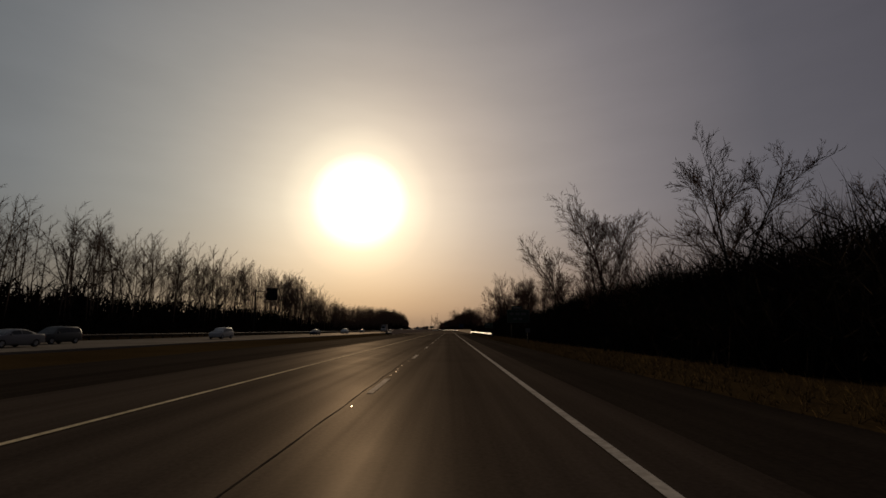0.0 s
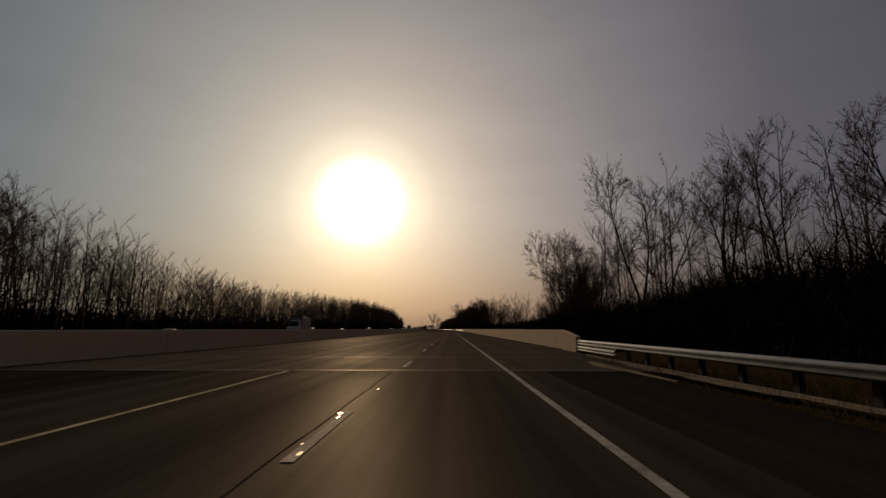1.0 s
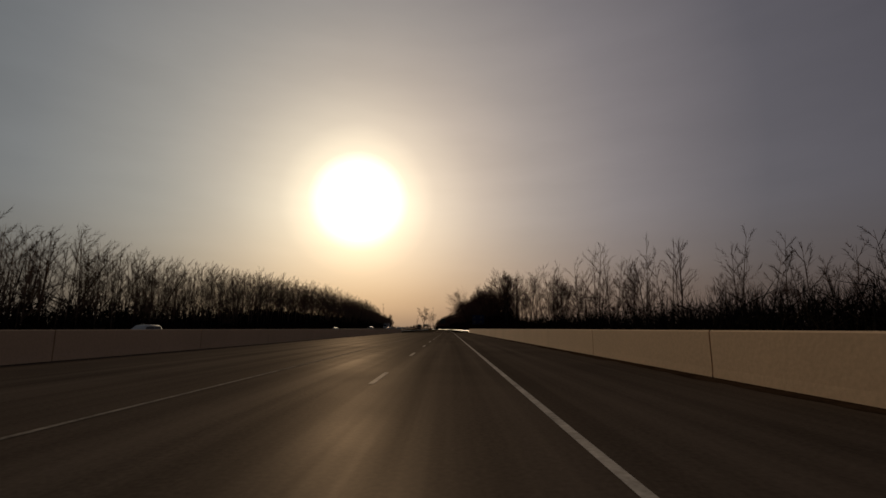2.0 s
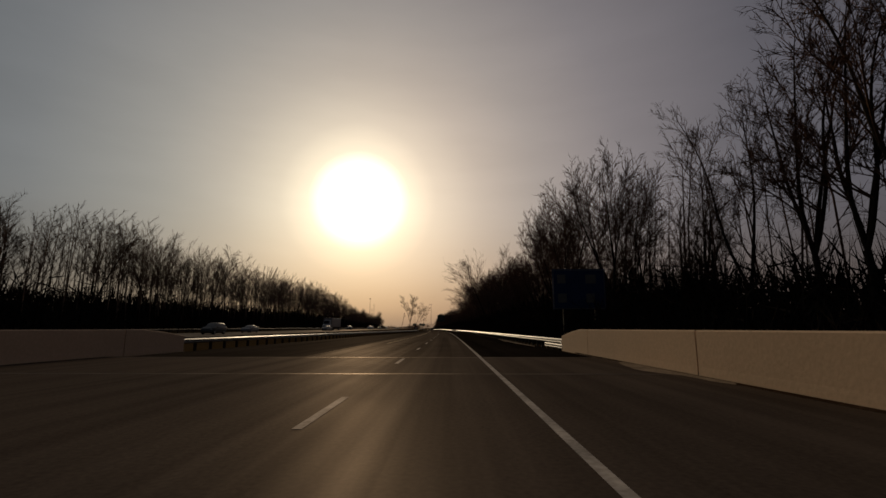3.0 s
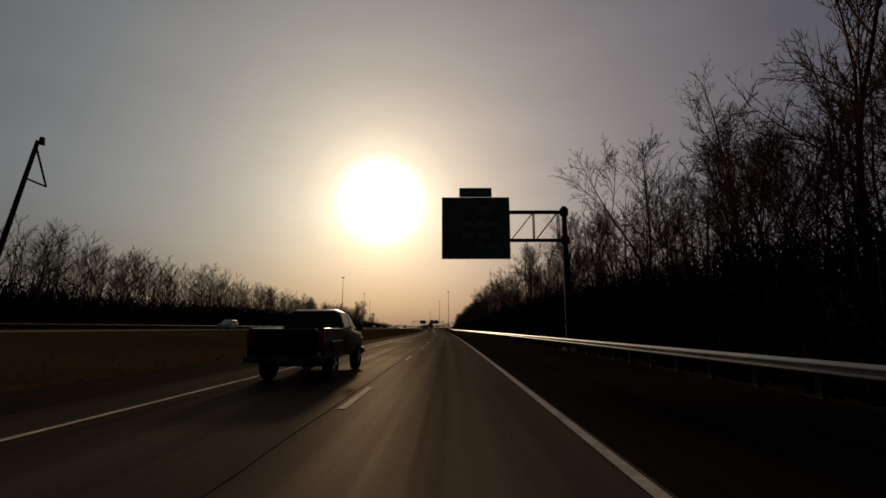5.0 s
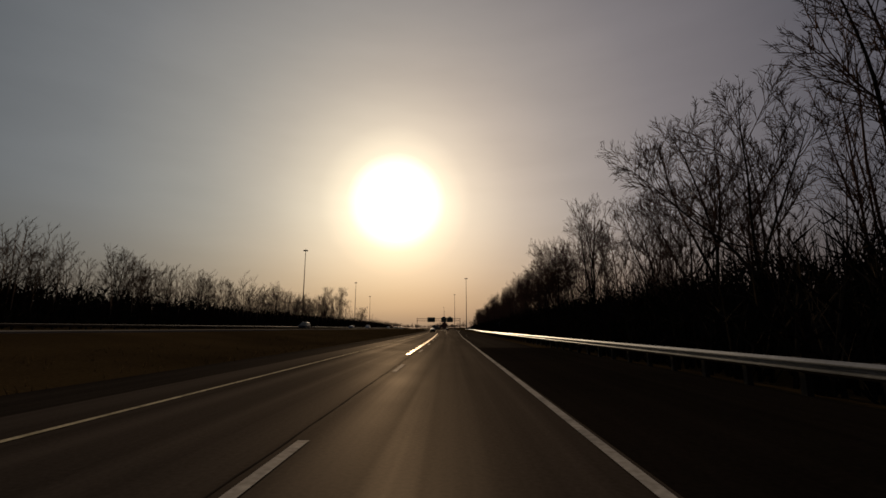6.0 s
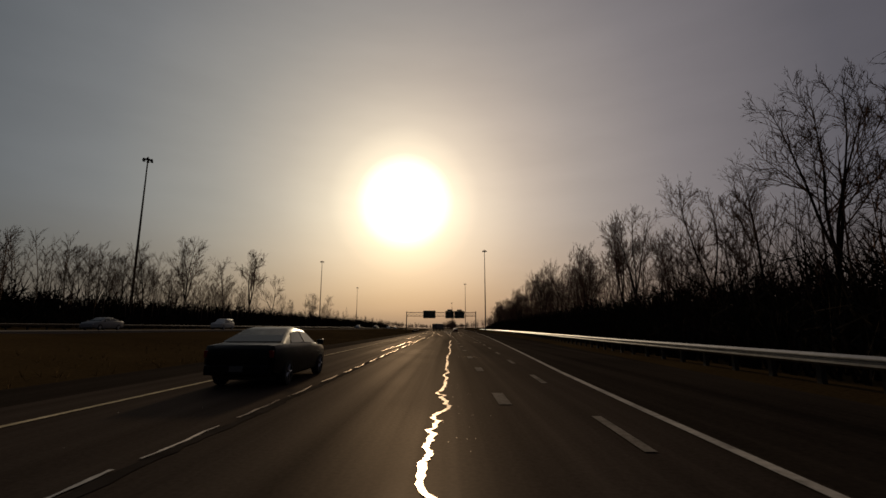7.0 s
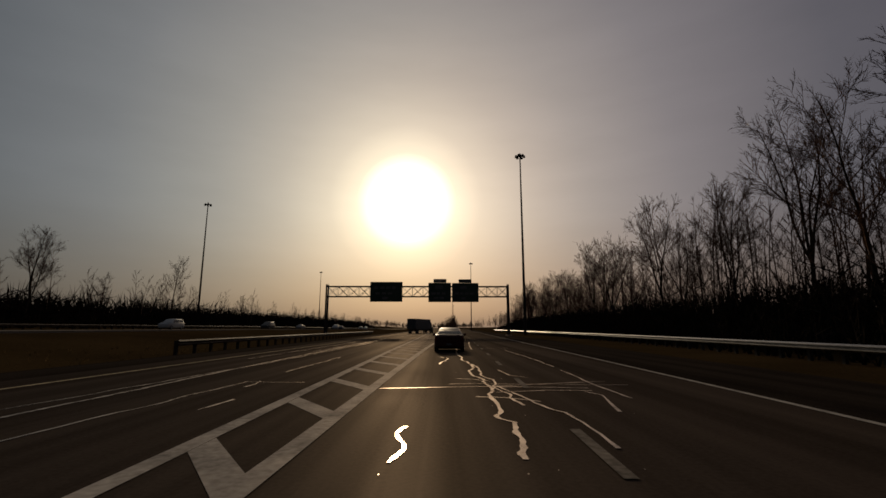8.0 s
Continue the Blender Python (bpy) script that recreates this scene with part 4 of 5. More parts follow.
def swing(rnd, d, low, high):
    """A direction that leaves d by an angle of low to high degrees, at a random turn."""
    side = d.cross(Vector((rnd.gauss(0, 1), rnd.gauss(0, 1), rnd.gauss(0, 0.6))))
    side = side.normalized() if side.length > 1e-4 else Vector((1, 0, 0))
    a = radians(rnd.uniform(low, high))
    return (d * math.cos(a) + side * math.sin(a)).normalized()


def grow(seed, height, spread, limbs, fine, lean=0.0, fork=1, twig=0.012, low=0.25):
    """Branch rows of a bare tree: stems, boughs that sweep upwards and divide twice, twigs and their hair-thin ends."""
    rnd = random.Random(seed)
    trunk, limb_rows, small_rows, twigs, hairs = [], [], [], [], []

    def bough(p, d, length, r, steps, up, rows, wander, taper=0.75):
        pts, q, e = [p], p.copy(), d.copy()
        drift = Vector((0, 0, 0))
        for i in range(steps):
            drift = drift * 0.5 + Vector((rnd.gauss(0, wander), rnd.gauss(0, wander), rnd.gauss(0, wander * 0.5)))
            e = (e + drift + Vector((0, 0, up))).normalized()
            n = q + e * length / steps
            rows.append((q, n, r * (1 - taper * i / steps), r * (1 - taper * (i + 1) / steps)))
            q = n
            pts.append(q)
        return pts

    def along(pts, f):
        k = f * (len(pts) - 1)
        j = min(int(k), len(pts) - 2)
        return pts[j].lerp(pts[j + 1], k - j), (pts[j + 1] - pts[j]).normalized()

    def spray(pts, length, r, count):
        """Branchlets along a bough, with their twigs."""
        for b in range(count):
            g = 0.28 + 0.72 * (b + rnd.random() * 0.7) / count
            p, d = along(pts, min(g, 1.0))
            bl = length * (0.46 - 0.26 * g) * rnd.uniform(0.7, 1.3) + 0.35
            sp = bough(p, swing(rnd, d, 24, 50) if g < 0.93 else swing(rnd, d, 4, 16), bl, r, 1, 0.10, small_rows, 0.07, 0.7)
            for c in range(5):
                tp, td = along(sp, min(1.0, 0.2 + 0.8 * (c + rnd.random()) / 5))
                td = swing(rnd, td, 18, 46)
                tl = bl * rnd.uniform(0.26, 0.46) + 0.16
                td = (td + Vector((0, 0, 0.12))).normalized()
                twigs.append((tp, tp + td * tl, twig * 1.2))
                for e in range(4 if fine > 1 else 2):
                    q = tp + td * tl * rnd.uniform(0.25, 0.85)
                    tip = q + swing(rnd, td, 18, 42) * tl * rnd.uniform(0.4, 0.7)
                    if e < 3:
                        hairs.append((q, tip, twig * 0.95))

    turn = rnd.uniform(0, math.tau)
    foot, split, r0 = Vector((0, 0, -0.4)), 0.0, height * 0.0098
    if fork > 1:
        # one trunk that parts into leaders, which fan out and rise to one dome
        split = rnd.uniform(0.16, 0.30)
        bole = bough(foot, Vector((lean, 0, 1)).normalized(), height * split, r0 * 1.2, 4, 0.02, trunk, 0.03, 0.25)
        foot, low = bole[-1], 0.14
    for k in range(fork):
        a = turn + k * math.tau / fork + rnd.uniform(-0.4, 0.4)
        out = rnd.uniform(0.20, 0.42) if fork > 1 else 0.0
        d0 = Vector((lean + out * math.cos(a), out * math.sin(a), 1)).normalized()
        r = r0 * (0.72 if fork > 1 else 1)
        hgt = height * rnd.uniform(0.88, 1.0)
        stem = bough(foot, d0, hgt * (1 - split) * 0.99, r, 10, 0.03, trunk, 0.05, 0.86)
        for i in range(limbs):
            f = low + (0.94 - low) * (i + rnd.random() * 0.8) / limbs
            p, sd = along(stem, f)
            az = i * 2.4 + rnd.uniform(-0.5, 0.5) + turn
            side = Vector((math.cos(az), math.sin(az), 0))
            ang = radians(rnd.uniform(34, 58) - 12 * f)
            d = (sd * math.cos(ang) + side * math.sin(ang)).normalized()
            ll = min(spread * hgt * (0.44 - 0.20 * f) * rnd.uniform(0.75, 1.2), (hgt * 1.0 - p.z) * 1.35 + 0.9)
            lr = r * (1 - 0.86 * f) * 0.55 + 0.010
            lp = bough(p, d, ll, lr, 5, 0.07, limb_rows, 0.055, 0.8)
            spray(lp, ll, lr * 0.42 + 0.008, 8)
            if f < 0.8:
                g = rnd.uniform(0.25, 0.5)
                q, qd = along(lp, g)
                l2 = ll * (1 - g) * rnd.uniform(0.75, 1.05)
                lp2 = bough(q, swing(rnd, qd, 26, 42), l2, lr * 0.62, 4, 0.09, limb_rows, 0.06, 0.8)
                spray(lp2, l2, lr * 0.32 + 0.008, 6)
        spray(stem[6:], hgt * 0.30, r * 0.16 + 0.008, 7)
    return trunk, limb_rows, small_rows, twigs, hairs


def tree_meshes(seed, height, spread, limbs, fine, **kw):
    trunk, limb_rows, small_rows, twigs, hairs = grow(seed, height, spread, limbs, fine, **kw)
    t = raw_mesh("trunk", [tubes(trunk, 7)], M_BARK)
    c = raw_mesh("crown", [tubes(limb_rows, 4 if fine > 1 else 3), tubes(small_rows, 3), slivers(twigs, seed), slivers(hairs, seed + 1)], M_TWIG if fine > 1 else M_TWIG_HAZED)
    return t, c


def set_tree(meshes, s, x, size, spin, label, group, name="bare_tree", tilt=0.0):
    z = ground_z(s, x)
    ob = new(name, None)
    ob.empty_display_size = 0.1
    ob.matrix_basis = stand(s, x, z - 0.05, spin) @ Matrix.Rotation(radians(tilt), 4, "Y") @ Matrix.Diagonal((size, size, size, 1))
    tagged(ob, label, "tree", group)
    for nm, me in zip(("trunk", "crown"), meshes):
        p = new(nm, me)
        p.parent = ob
    return ob


NEAR_KINDS = [tree_meshes(101, 19, 0.9, 13, 2, twig=0.019), tree_meshes(102, 20, 0.8, 7, 2, twig=0.019, lean=0.05, fork=2), tree_meshes(103, 17, 0.9, 6, 2, twig=0.019, fork=3),
              tree_meshes(104, 20, 0.7, 5, 2, twig=0.019, fork=4), tree_meshes(105, 15, 0.9, 6, 2, twig=0.019, lean=-0.05, fork=3)]
FAR_KINDS = [tree_meshes(201, 18, 0.8, 5, 1, twig=0.026, fork=3), tree_meshes(202, 20, 0.7, 12, 1, twig=0.026), tree_meshes(203, 16, 0.8, 5, 1, twig=0.026, fork=3), tree_meshes(204, 19, 0.6, 12, 1, twig=0.026)]
TREE_WORDS = ["slender leafless tree in the roadside wood", "tall two-stemmed bare tree by the road", "forked bare tree standing in brush", "leafless tree of several stems in the wood", "short spreading bare tree at the wood's edge"]

rnd = random.Random(77)


def right_wood(s):
    """Depth of the wood's edge from the rail, and the height of its trees."""
    edge = float(np.interp(s, [-50, 60, 120, 160, 240, 270, 300, 330, 420, 560, 620, 700, 1260], [9, 9, 14, 17, 15, 26, 30, 18, 11, 11, 16, 12, 13]))
    size = float(np.interp(s, [-50, 40, 84, 92, 125, 150, 162, 172, 195, 215, 225, 243, 300, 340, 390, 418, 427, 436, 462, 480, 505, 530, 600, 640, 672, 700, 760, 840, 852, 874, 884, 915, 930, 942, 965, 980, 990, 1002, 1035, 1055, 1090, 1150, 1300], [0.7, 0.65, 0.75, 0.5, 0.6, 0.7, 0.85, 1.0, 1.3, 1.1, 0.6, 0.45, 0.55, 0.85, 0.9, 1.05, 0.9, 1.05, 1.1, 0.98, 1.15, 1.2, 1.15, 0.85, 1.1, 1.05, 1.0, 1.0, 1.05, 0.88, 0.9, 0.84, 0.80, 0.74, 0.78, 0.85, 0.74, 0.95, 1.04, 1.02, 0.94, 0.92, 0.85]))
    return edge, size


s = -8.0
while s < 1290:
    edge, size = right_wood(s)
    k = rnd.randrange(5)
    size *= 0.55 if s < 66 else 1.0
    x, size, spin = right_rail(s) + edge + rnd.uniform(0, 6), size * rnd.uniform(0.88, 1.2), rnd.uniform(0, 360)
    if not 400 < s < 450 and not 470 < s < 503 and not 600 < s < 610:
        set_tree(NEAR_KINDS[k], s, x, size, spin, TREE_WORDS[k], "trees of the near wood")
    s += rnd.uniform(7.8, 12.8)

# single trees that stand out
set_tree(tree_meshes(312, 21, 0.55, 8, 2, twig=0.022, fork=3), 614, -16.6, 0.97, 40, "tall bare tree standing alone on the grassy median", "", "median_tree", tilt=-1)
set_tree(tree_meshes(302, 15, 1.1, 8, 2, twig=0.022, low=0.35), 615, -15.0, 1.1, 0, "leaning bare tree beside its taller neighbour on the median", "", "median_tree", tilt=27)
set_tree(tree_meshes(303, 24, 1.15, 12, 2, twig=0.022, fork=2), 602, 16.6, 0.92, 0, "bare tree leaning out over the guard rail", "", "overhanging_tree", tilt=-9)
set_tree(tree_meshes(313, 20, 0.9, 9, 2, twig=0.022, fork=2), 600.5, 19.6, 0.85, 0, "smaller bare tree leaning towards the road", "", "overhanging_tree", tilt=-16)
set_tree(tree_meshes(304, 24, 1.45, 18, 2, twig=0.022, low=0.22), 532, 17.5, 1.05, 0, "large bare tree whose boughs overhang the road", "", "overhanging_tree", tilt=-25)
set_tree(tree_meshes(305, 20, 0.95, 14, 2, twig=0.020), 84, 22.6, 0.97, 0, "bare tree leaning towards the road above brush", "", "overhanging_tree", tilt=-4)
set_tree(tree_meshes(306, 17, 0.9, 8, 2, twig=0.022, fork=3), 29, 19.5, 0.79, 30, "wide forked bare tree rising out of dark brush", "", "overhanging_tree")
set_tree(tree_meshes(307, 16, 0.75, 7, 2, twig=0.022, fork=4), 47, 17.4, 0.92, 100, "many-stemmed bare tree rising out of dark brush", "", "overhanging_tree")
set_tree(tree_meshes(309, 19, 0.8, 9, 2, twig=0.020, fork=2), 55, 19.8, 1.0, 70, "upright bare tree rising above the black thicket", "", "overhanging_tree")
set_tree(tree_meshes(308, 24, 0.66, 9, 2, twig=0.022, fork=3), 229, 28.8, 1.13, 10, "very tall bare tree beside the bridge", "", "overhanging_tree", tilt=-12)
# the clump past the end of the bridge: tall many-stemmed trees, then a wide low one
CLUMP = [tree_meshes(320, 22, 0.6, 6, 2, twig=0.02, fork=4, low=0.35), tree_meshes(321, 22, 0.75, 7, 2, twig=0.02, fork=2, low=0.3), tree_meshes(322, 16, 1.1, 7, 2, twig=0.02, fork=4, low=0.2)]
for s0, x0, k0, size, tilt in ((417, 22.2, 1, 0.86, -5), (411.5, 22.0, 0, 0.88, -2), (407.5, 21.0, 0, 0.85, 0), (403, 20.5, 1, 1.0, -4), (421, 21.5, 0, 0.55, 0),
                               (427, 15.6, 2, 1.08, 0), (439, 15.4, 2, 1.05, -3), (432, 21.0, 0, 0.72, 0), (451, 16.5, 2, 1.1, 0)):
    set_tree(CLUMP[k0], s0, x0, size, s0 * 3 % 40 - 20, ("tall bare tree of four straight stems past the bridge", "tall two-stemmed bare tree leaning towards the road past the bridge", "broad low-crowned bare tree in brush")[k0], "trees of the near wood", tilt=tilt)
# the hollow beside the bridge, and the row of broad trees further on
for s0, x0, k0, size, tilt in ((222, 27.0, 1, 0.88, -5), (226, 31.5, 0, 0.98, -2), (216, 27.5, 1, 1.2, -10), (230, 33.0, 2, 0.85, -6), (236, 33.5, 2, 0.75, 0), (233, 29.0, 2, 0.62, -5), (224, 28.5, 2, 0.9, 0), (241, 33.0, 2, 0.66, 0),
                               (257, 32.0, 0, 0.88, -6), (228, 27.0, 2, 0.72, 3), (219, 30.0, 2, 1.0, 0)):
    set_tree(CLUMP[k0], s0, x0, size, s0 * 3 % 40 - 20, "bare tree in the hollow beside the bridge", "trees of the near wood", tilt=tilt)
for s0, x0, size, tilt in ((470, 18.5, 0.95, -3), (476, 19.5, 0.9, 0), (480.5, 17.5, 0.8, -4), (487, 17.6, 0.95, 0), (494, 16.6, 1.08, -2), (502, 17.0, 1.08, 2), (511, 17.6, 1.05, 0),
                           (541, 17.0, 1.1, 0), (549, 16.2, 1.2, -2), (558, 15.8, 1.3, 0), (567, 15.6, 1.32, 2), (576, 16.4, 1.2, 0),
                           (661, 21.0, 0.8, 0), (665.5, 18.0, 0.72, 0), (670, 19.5, 0.8, -3), (676, 17.8, 0.72, 0), (853, 20.5, 0.85, 0), (858, 18.6, 0.72, -2), (864, 20.0, 0.8, 0), (871, 19.2, 0.75, 2)):
    set_tree(CLUMP[2], s0, x0, size, s0 * 7 % 360, "broad low-crowned bare tree in brush behind the guard rail", "trees of the near wood", tilt=tilt)
for s0, x0, k0 in ((1043, -64, 1.2), (1066, -66, 1.0), (1098, -60, 0.75), (1008, -64, 1.05), (1025, -63, 0.95), (1120, -66, 0.5), (1140, -64, 0.85), (985, -58, 0.8)):
    set_tree(NEAR_KINDS[int(s0) % 5], s0, x0, k0, s0, "round-crowned bare tree beyond the opposite carriageway", "trees beyond the opposite carriageway")


def left_wood(s):
    return float(np.interp(s, [0, 60, 140, 155, 178, 198, 215, 250, 400, 520, 600, 650, 690, 760, 860, 980, 1060, 1150, 1300], [1.0, 1.15, 1.2, 1.1, 1.45, 1.45, 1.15, 0.95, 1.12, 1.25, 1.2, 1.2, 0.95, 0.9, 0.85, 0.85, 0.75, 0.7, 0.6]))


s = 20.0
while s < 1000:
    k = rnd.randrange(4)
    set_tree(FAR_KINDS[k], s, -61 - rnd.uniform(0, 6), left_wood(s) * rnd.uniform(0.75, 1.02), rnd.uniform(0, 360), ("slender leafless tree beyond the opposite carriageway", "tall narrow leafless tree beyond the opposite carriageway", "low leafless tree beyond the opposite carriageway", "straight leafless tree beyond the opposite carriageway")[k], "trees beyond the opposite carriageway")
    s += rnd.uniform(8.0, 15.0)


# ---- the wood behind, and the brush at its foot ----
def pole_tree(rnd, p, h, poles, rows, fat, full):
    """A slim wood tree: a pole with upswept branches and forked tips."""
    lean = Vector((rnd.gauss(0, 0.05), rnd.gauss(0, 0.05), 1))
    a, b = p + Vector((0, 0, -0.3)), p + lean * h * 0.5
    c = p + lean * h + Vector((rnd.gauss(0, 0.5), rnd.gauss(0, 0.5), 0))
    poles.extend([(a, b, h * 0.0068, h * 0.0050), (b, c, h * 0.0050, fat * 0.6)])
    n, low, twigs = (12, 0.22, 17) if full else (12, 0.30, 16)
    for i in range(n):
        f = low + (0.95 - low) * (i + rnd.random()) / n
        q = a.lerp(c, f)
        t = i * 2.4 + rnd.uniform(-0.6, 0.6)
        l = h * (0.33 - 0.22 * f) * rnd.uniform(0.7, 1.25)
        d = Vector((math.cos(t), math.sin(t), rnd.uniform(0.9, 1.7))).normalized()
        m = q + d * l * 0.5
        e = m + (d + Vector((rnd.gauss(0, 0.12), rnd.gauss(0, 0.12), 0.25))).normalized() * l * 0.5
        rows.append((q, e, fat * 1.6, fat * 0.7))
        for k in range(twigs):
            g = q.lerp(e, 0.25 + 0.75 * (k + rnd.random()) / twigs)
            rows.append((g, g + swing(rnd, d, 15, 48) * l * rnd.uniform(0.18, 0.42), fat * 1.1, fat * 0.4))


def wood(name, label, spots, fat, seed, full=False, material=None):
    """spots: rows of s, x, height."""
    rnd = random.Random(seed)
    poles, rows = [], []
    for s, x, h in spots:
        p = on_road(s, x, 0) / U
        p.z = ground_z(s, x)
        pole_tree(rnd, p, h, poles, rows, fat, full)
    ob = new(name, raw_mesh(name, [tubes(poles, 3), slivers(rows, seed)], material or M_TWIG))
    return tagged(ob, label, "woodland", kind="stuff")


rnd = random.Random(5)
spots = []
for i in range(1950):
    s = rnd.uniform(-5, 1050) if i < 1250 else rnd.uniform(1050, 1900) if i < 1450 else rnd.uniform(380, 760) if i < 1750 else rnd.uniform(170, 420)
    lump = 0.92 + 0.13 * noise.noise(Vector((s * 0.035, 0, 0)))
    spots.append((s, -61 - 26 * rnd.random() ** 1.3, 18.5 * left_wood(s) * lump * rnd.uniform(0.78, 1.04) + 2.5 * dip(s)))
wood("left_woodland", "dense leafless wood beyond the opposite carriageway", spots, 0.028, 6, material=M_TWIG_HAZED)
spots = []
for i in range(700):
    s = rnd.uniform(-5, 1300) if i < 630 else rnd.uniform(1300, 2000)
    edge, size = right_wood(s)
    spots.append((s, right_rail(s) + edge + 2 + 20 * rnd.random(), 20.0 * size * (0.6 if s < 60 else 1.0) * rnd.uniform(0.7, 1.1) + 3.0 * dip(s)))
for i in range(760):
    s = rnd.uniform(425, 1180) if i < 560 else rnd.uniform(425, 780)
    edge, size = right_wood(s)
    spots.append((s, right_rail(s) + edge - 1 + 13 * rnd.random(), 16.5 * size * rnd.uniform(0.4, 1.0)))
for i in range(360):
    s = rnd.uniform(1340, 1850) if i < 220 else rnd.uniform(1120, 1420)
    edge, size = right_wood(s)
    x = rnd.uniform(17, max(20, right_edge(s) - 12)) if i < 220 else right_rail(s) + edge + 16 * rnd.random()
    spots.append((s, x, rnd.uniform(8, 12.5) if i < 220 else rnd.uniform(9, 14)))
wood("right_woodland", "dense leafless wood behind the guard rail", spots, 0.027, 7, True)
spots = [(rnd.uniform(1700, 2500), rnd.uniform(-140, 140), rnd.uniform(7, 13)) for i in range(360)]
wood("far_woodland", "distant leafless wood across the end of the road", spots, 0.16, 8, material=M_TWIG_HAZED)


def brush(name, label, count, place, seed, fat):
    """Tangled stems: place() gives s, x, height and how deep in the thicket it stands, 0 to 1."""
    rnd = random.Random(seed)
    rows = []
    for i in range(count):
        s, x, h, deep = place(rnd)
        p = on_road(s, x, 0) / U
        p.z = ground_z(s, x) - 0.1
        f = fat * (1 + 0.8 * deep)
        for _ in range(4):
            d = Vector((rnd.gauss(0, 0.36), rnd.gauss(0, 0.36), 1)).normalized()
            q = p + d * h * rnd.uniform(0.6, 1.0)
            q2 = p.lerp(q, rnd.uniform(0.3, 0.8))
            rows.append((p, q, f, f * 0.35))
            rows.append((q2, q2 + Vector((rnd.gauss(0, 0.5), rnd.gauss(0, 0.5), rnd.uniform(0.1, 0.7))) * h * 0.4, f * 0.7, f * 0.3))
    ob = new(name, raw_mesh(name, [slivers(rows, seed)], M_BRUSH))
    return tagged(ob, label, "underbrush", kind="stuff")


def right_brush(rnd):
    s = rnd.uniform(-8, 1300)
    edge, size = right_wood(s)
    u = rnd.random()
    tall = float(np.interp(s, [-10, 70, 110, 160, 400, 430, 550, 590, 640, 670, 740, 800, 1300], [6.5, 6.5, 4.6, 3.8, 4.6, 10.5, 10.5, 6.4, 6.4, 11.5, 11.0, 8.2, 7.4])) * rnd.uniform(0.5, 1.1) * (0.46 + 0.64 * u) + 6.0 * dip(s)
    # Past the bridge, stems are added up to the rail to darken the shaded ground.
    near = float(np.interp(s, [-10, 110, 160, 405, 440, 850, 900, 1300], [4.6, 4.6, 7, 5, 0.8, 1.0, 2.0, 4]))
    return s, right_rail(s) + near + (edge + 6 - near) * u, tall, u


def thicket(rnd):
    s = rnd.uniform(-10, 235) if rnd.random() < 0.6 else rnd.uniform(-10, 110)
    u = rnd.random()
    start = float(np.interp(s, [0, 110, 140, 235], [5.0, 6.0, 8.0, 9.0]))
    return s, right_rail(s) + start + 10.0 * u, (3.4 + 5.0 * u) * rnd.uniform(0.55, 1.05) * float(np.interp(s, [0, 70, 100, 135, 165, 200, 235], [1.25, 1.1, 0.75, 1.1, 1.15, 0.9, 0.7])) + 5.0 * dip(s), u * 0.5


def left_brush(rnd):
    s = rnd.uniform(-8, 1500)
    u = rnd.random()
    return s, -54.5 - 18 * u, (2.8 + 9.0 * u) * rnd.uniform(0.5, 1.05) * float(np.interp(s, [0, 250, 420, 860, 1000, 1500], [1.05, 0.8, 1.0, 0.95, 0.8, 0.7])) + 4.5 * dip(s), u


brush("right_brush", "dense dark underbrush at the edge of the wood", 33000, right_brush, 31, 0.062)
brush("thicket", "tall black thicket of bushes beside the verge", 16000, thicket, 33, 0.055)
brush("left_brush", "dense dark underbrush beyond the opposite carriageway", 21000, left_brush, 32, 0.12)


# ---- dry grass along the verges ----
def tufts(name, label, count, place, seed):
    rnd = random.Random(seed)
    rows = []
    for i in range(count):
        s, x = place(rnd)
        p = on_road(s, x, 0) / U
        p.z = ground_z(s, x) - 0.02
        for _ in range(3):
            rows.append((p, p + Vector((rnd.gauss(0, 0.12), rnd.gauss(0, 0.12), rnd.uniform(0.12, 0.42))), 0.012, 0.004))
    ob = new(name, raw_mesh(name, [spikes(rows)], M_STRAW))
    return tagged(ob, label, "grass", kind="stuff")


M_STRAW = surface("straw", (0.085, 0.055, 0.024), 0.95, vary=0.5, grain=4, stain=0.3, bump=0.0, film=0.0)
tufts("verge_grass", "dry straw-coloured grass on the outer verge", 6500, lambda r: (r.uniform(0, 150), 6.2 + 6.0 * r.random() ** 1.2), 41)
tufts("median_grass", "dry straw-coloured grass on the median", 4500, lambda r: ((lambda s: (s, left_pave(s) - 0.3 - 9.0 * r.random() ** 1.5))(r.uniform(430, 1120))), 42)


# ---- vehicles ----
def paint(name, base, rough=0.42):
    m = bpy.data.materials.new(name)
    m.use_nodes = True
    t = m.node_tree
    b = t.nodes["Principled BSDF"]
    n = node(t, "ShaderNodeTexNoise")
    n.inputs["Scale"].default_value, n.inputs["Detail"].default_value = 3.0 / U, 5.0
    r = node(t, "ShaderNodeMapRange", in_3=rough - 0.08, in_4=rough + 0.15)
    t.links.new(n.outputs["Fac"], r.inputs[0])
    t.links.new(r.outputs[0], b.inputs["Roughness"])
    b.inputs["Base Color"].default_value, b.inputs["Specular IOR Level"].default_value = (*base, 1), 0.16
    return m


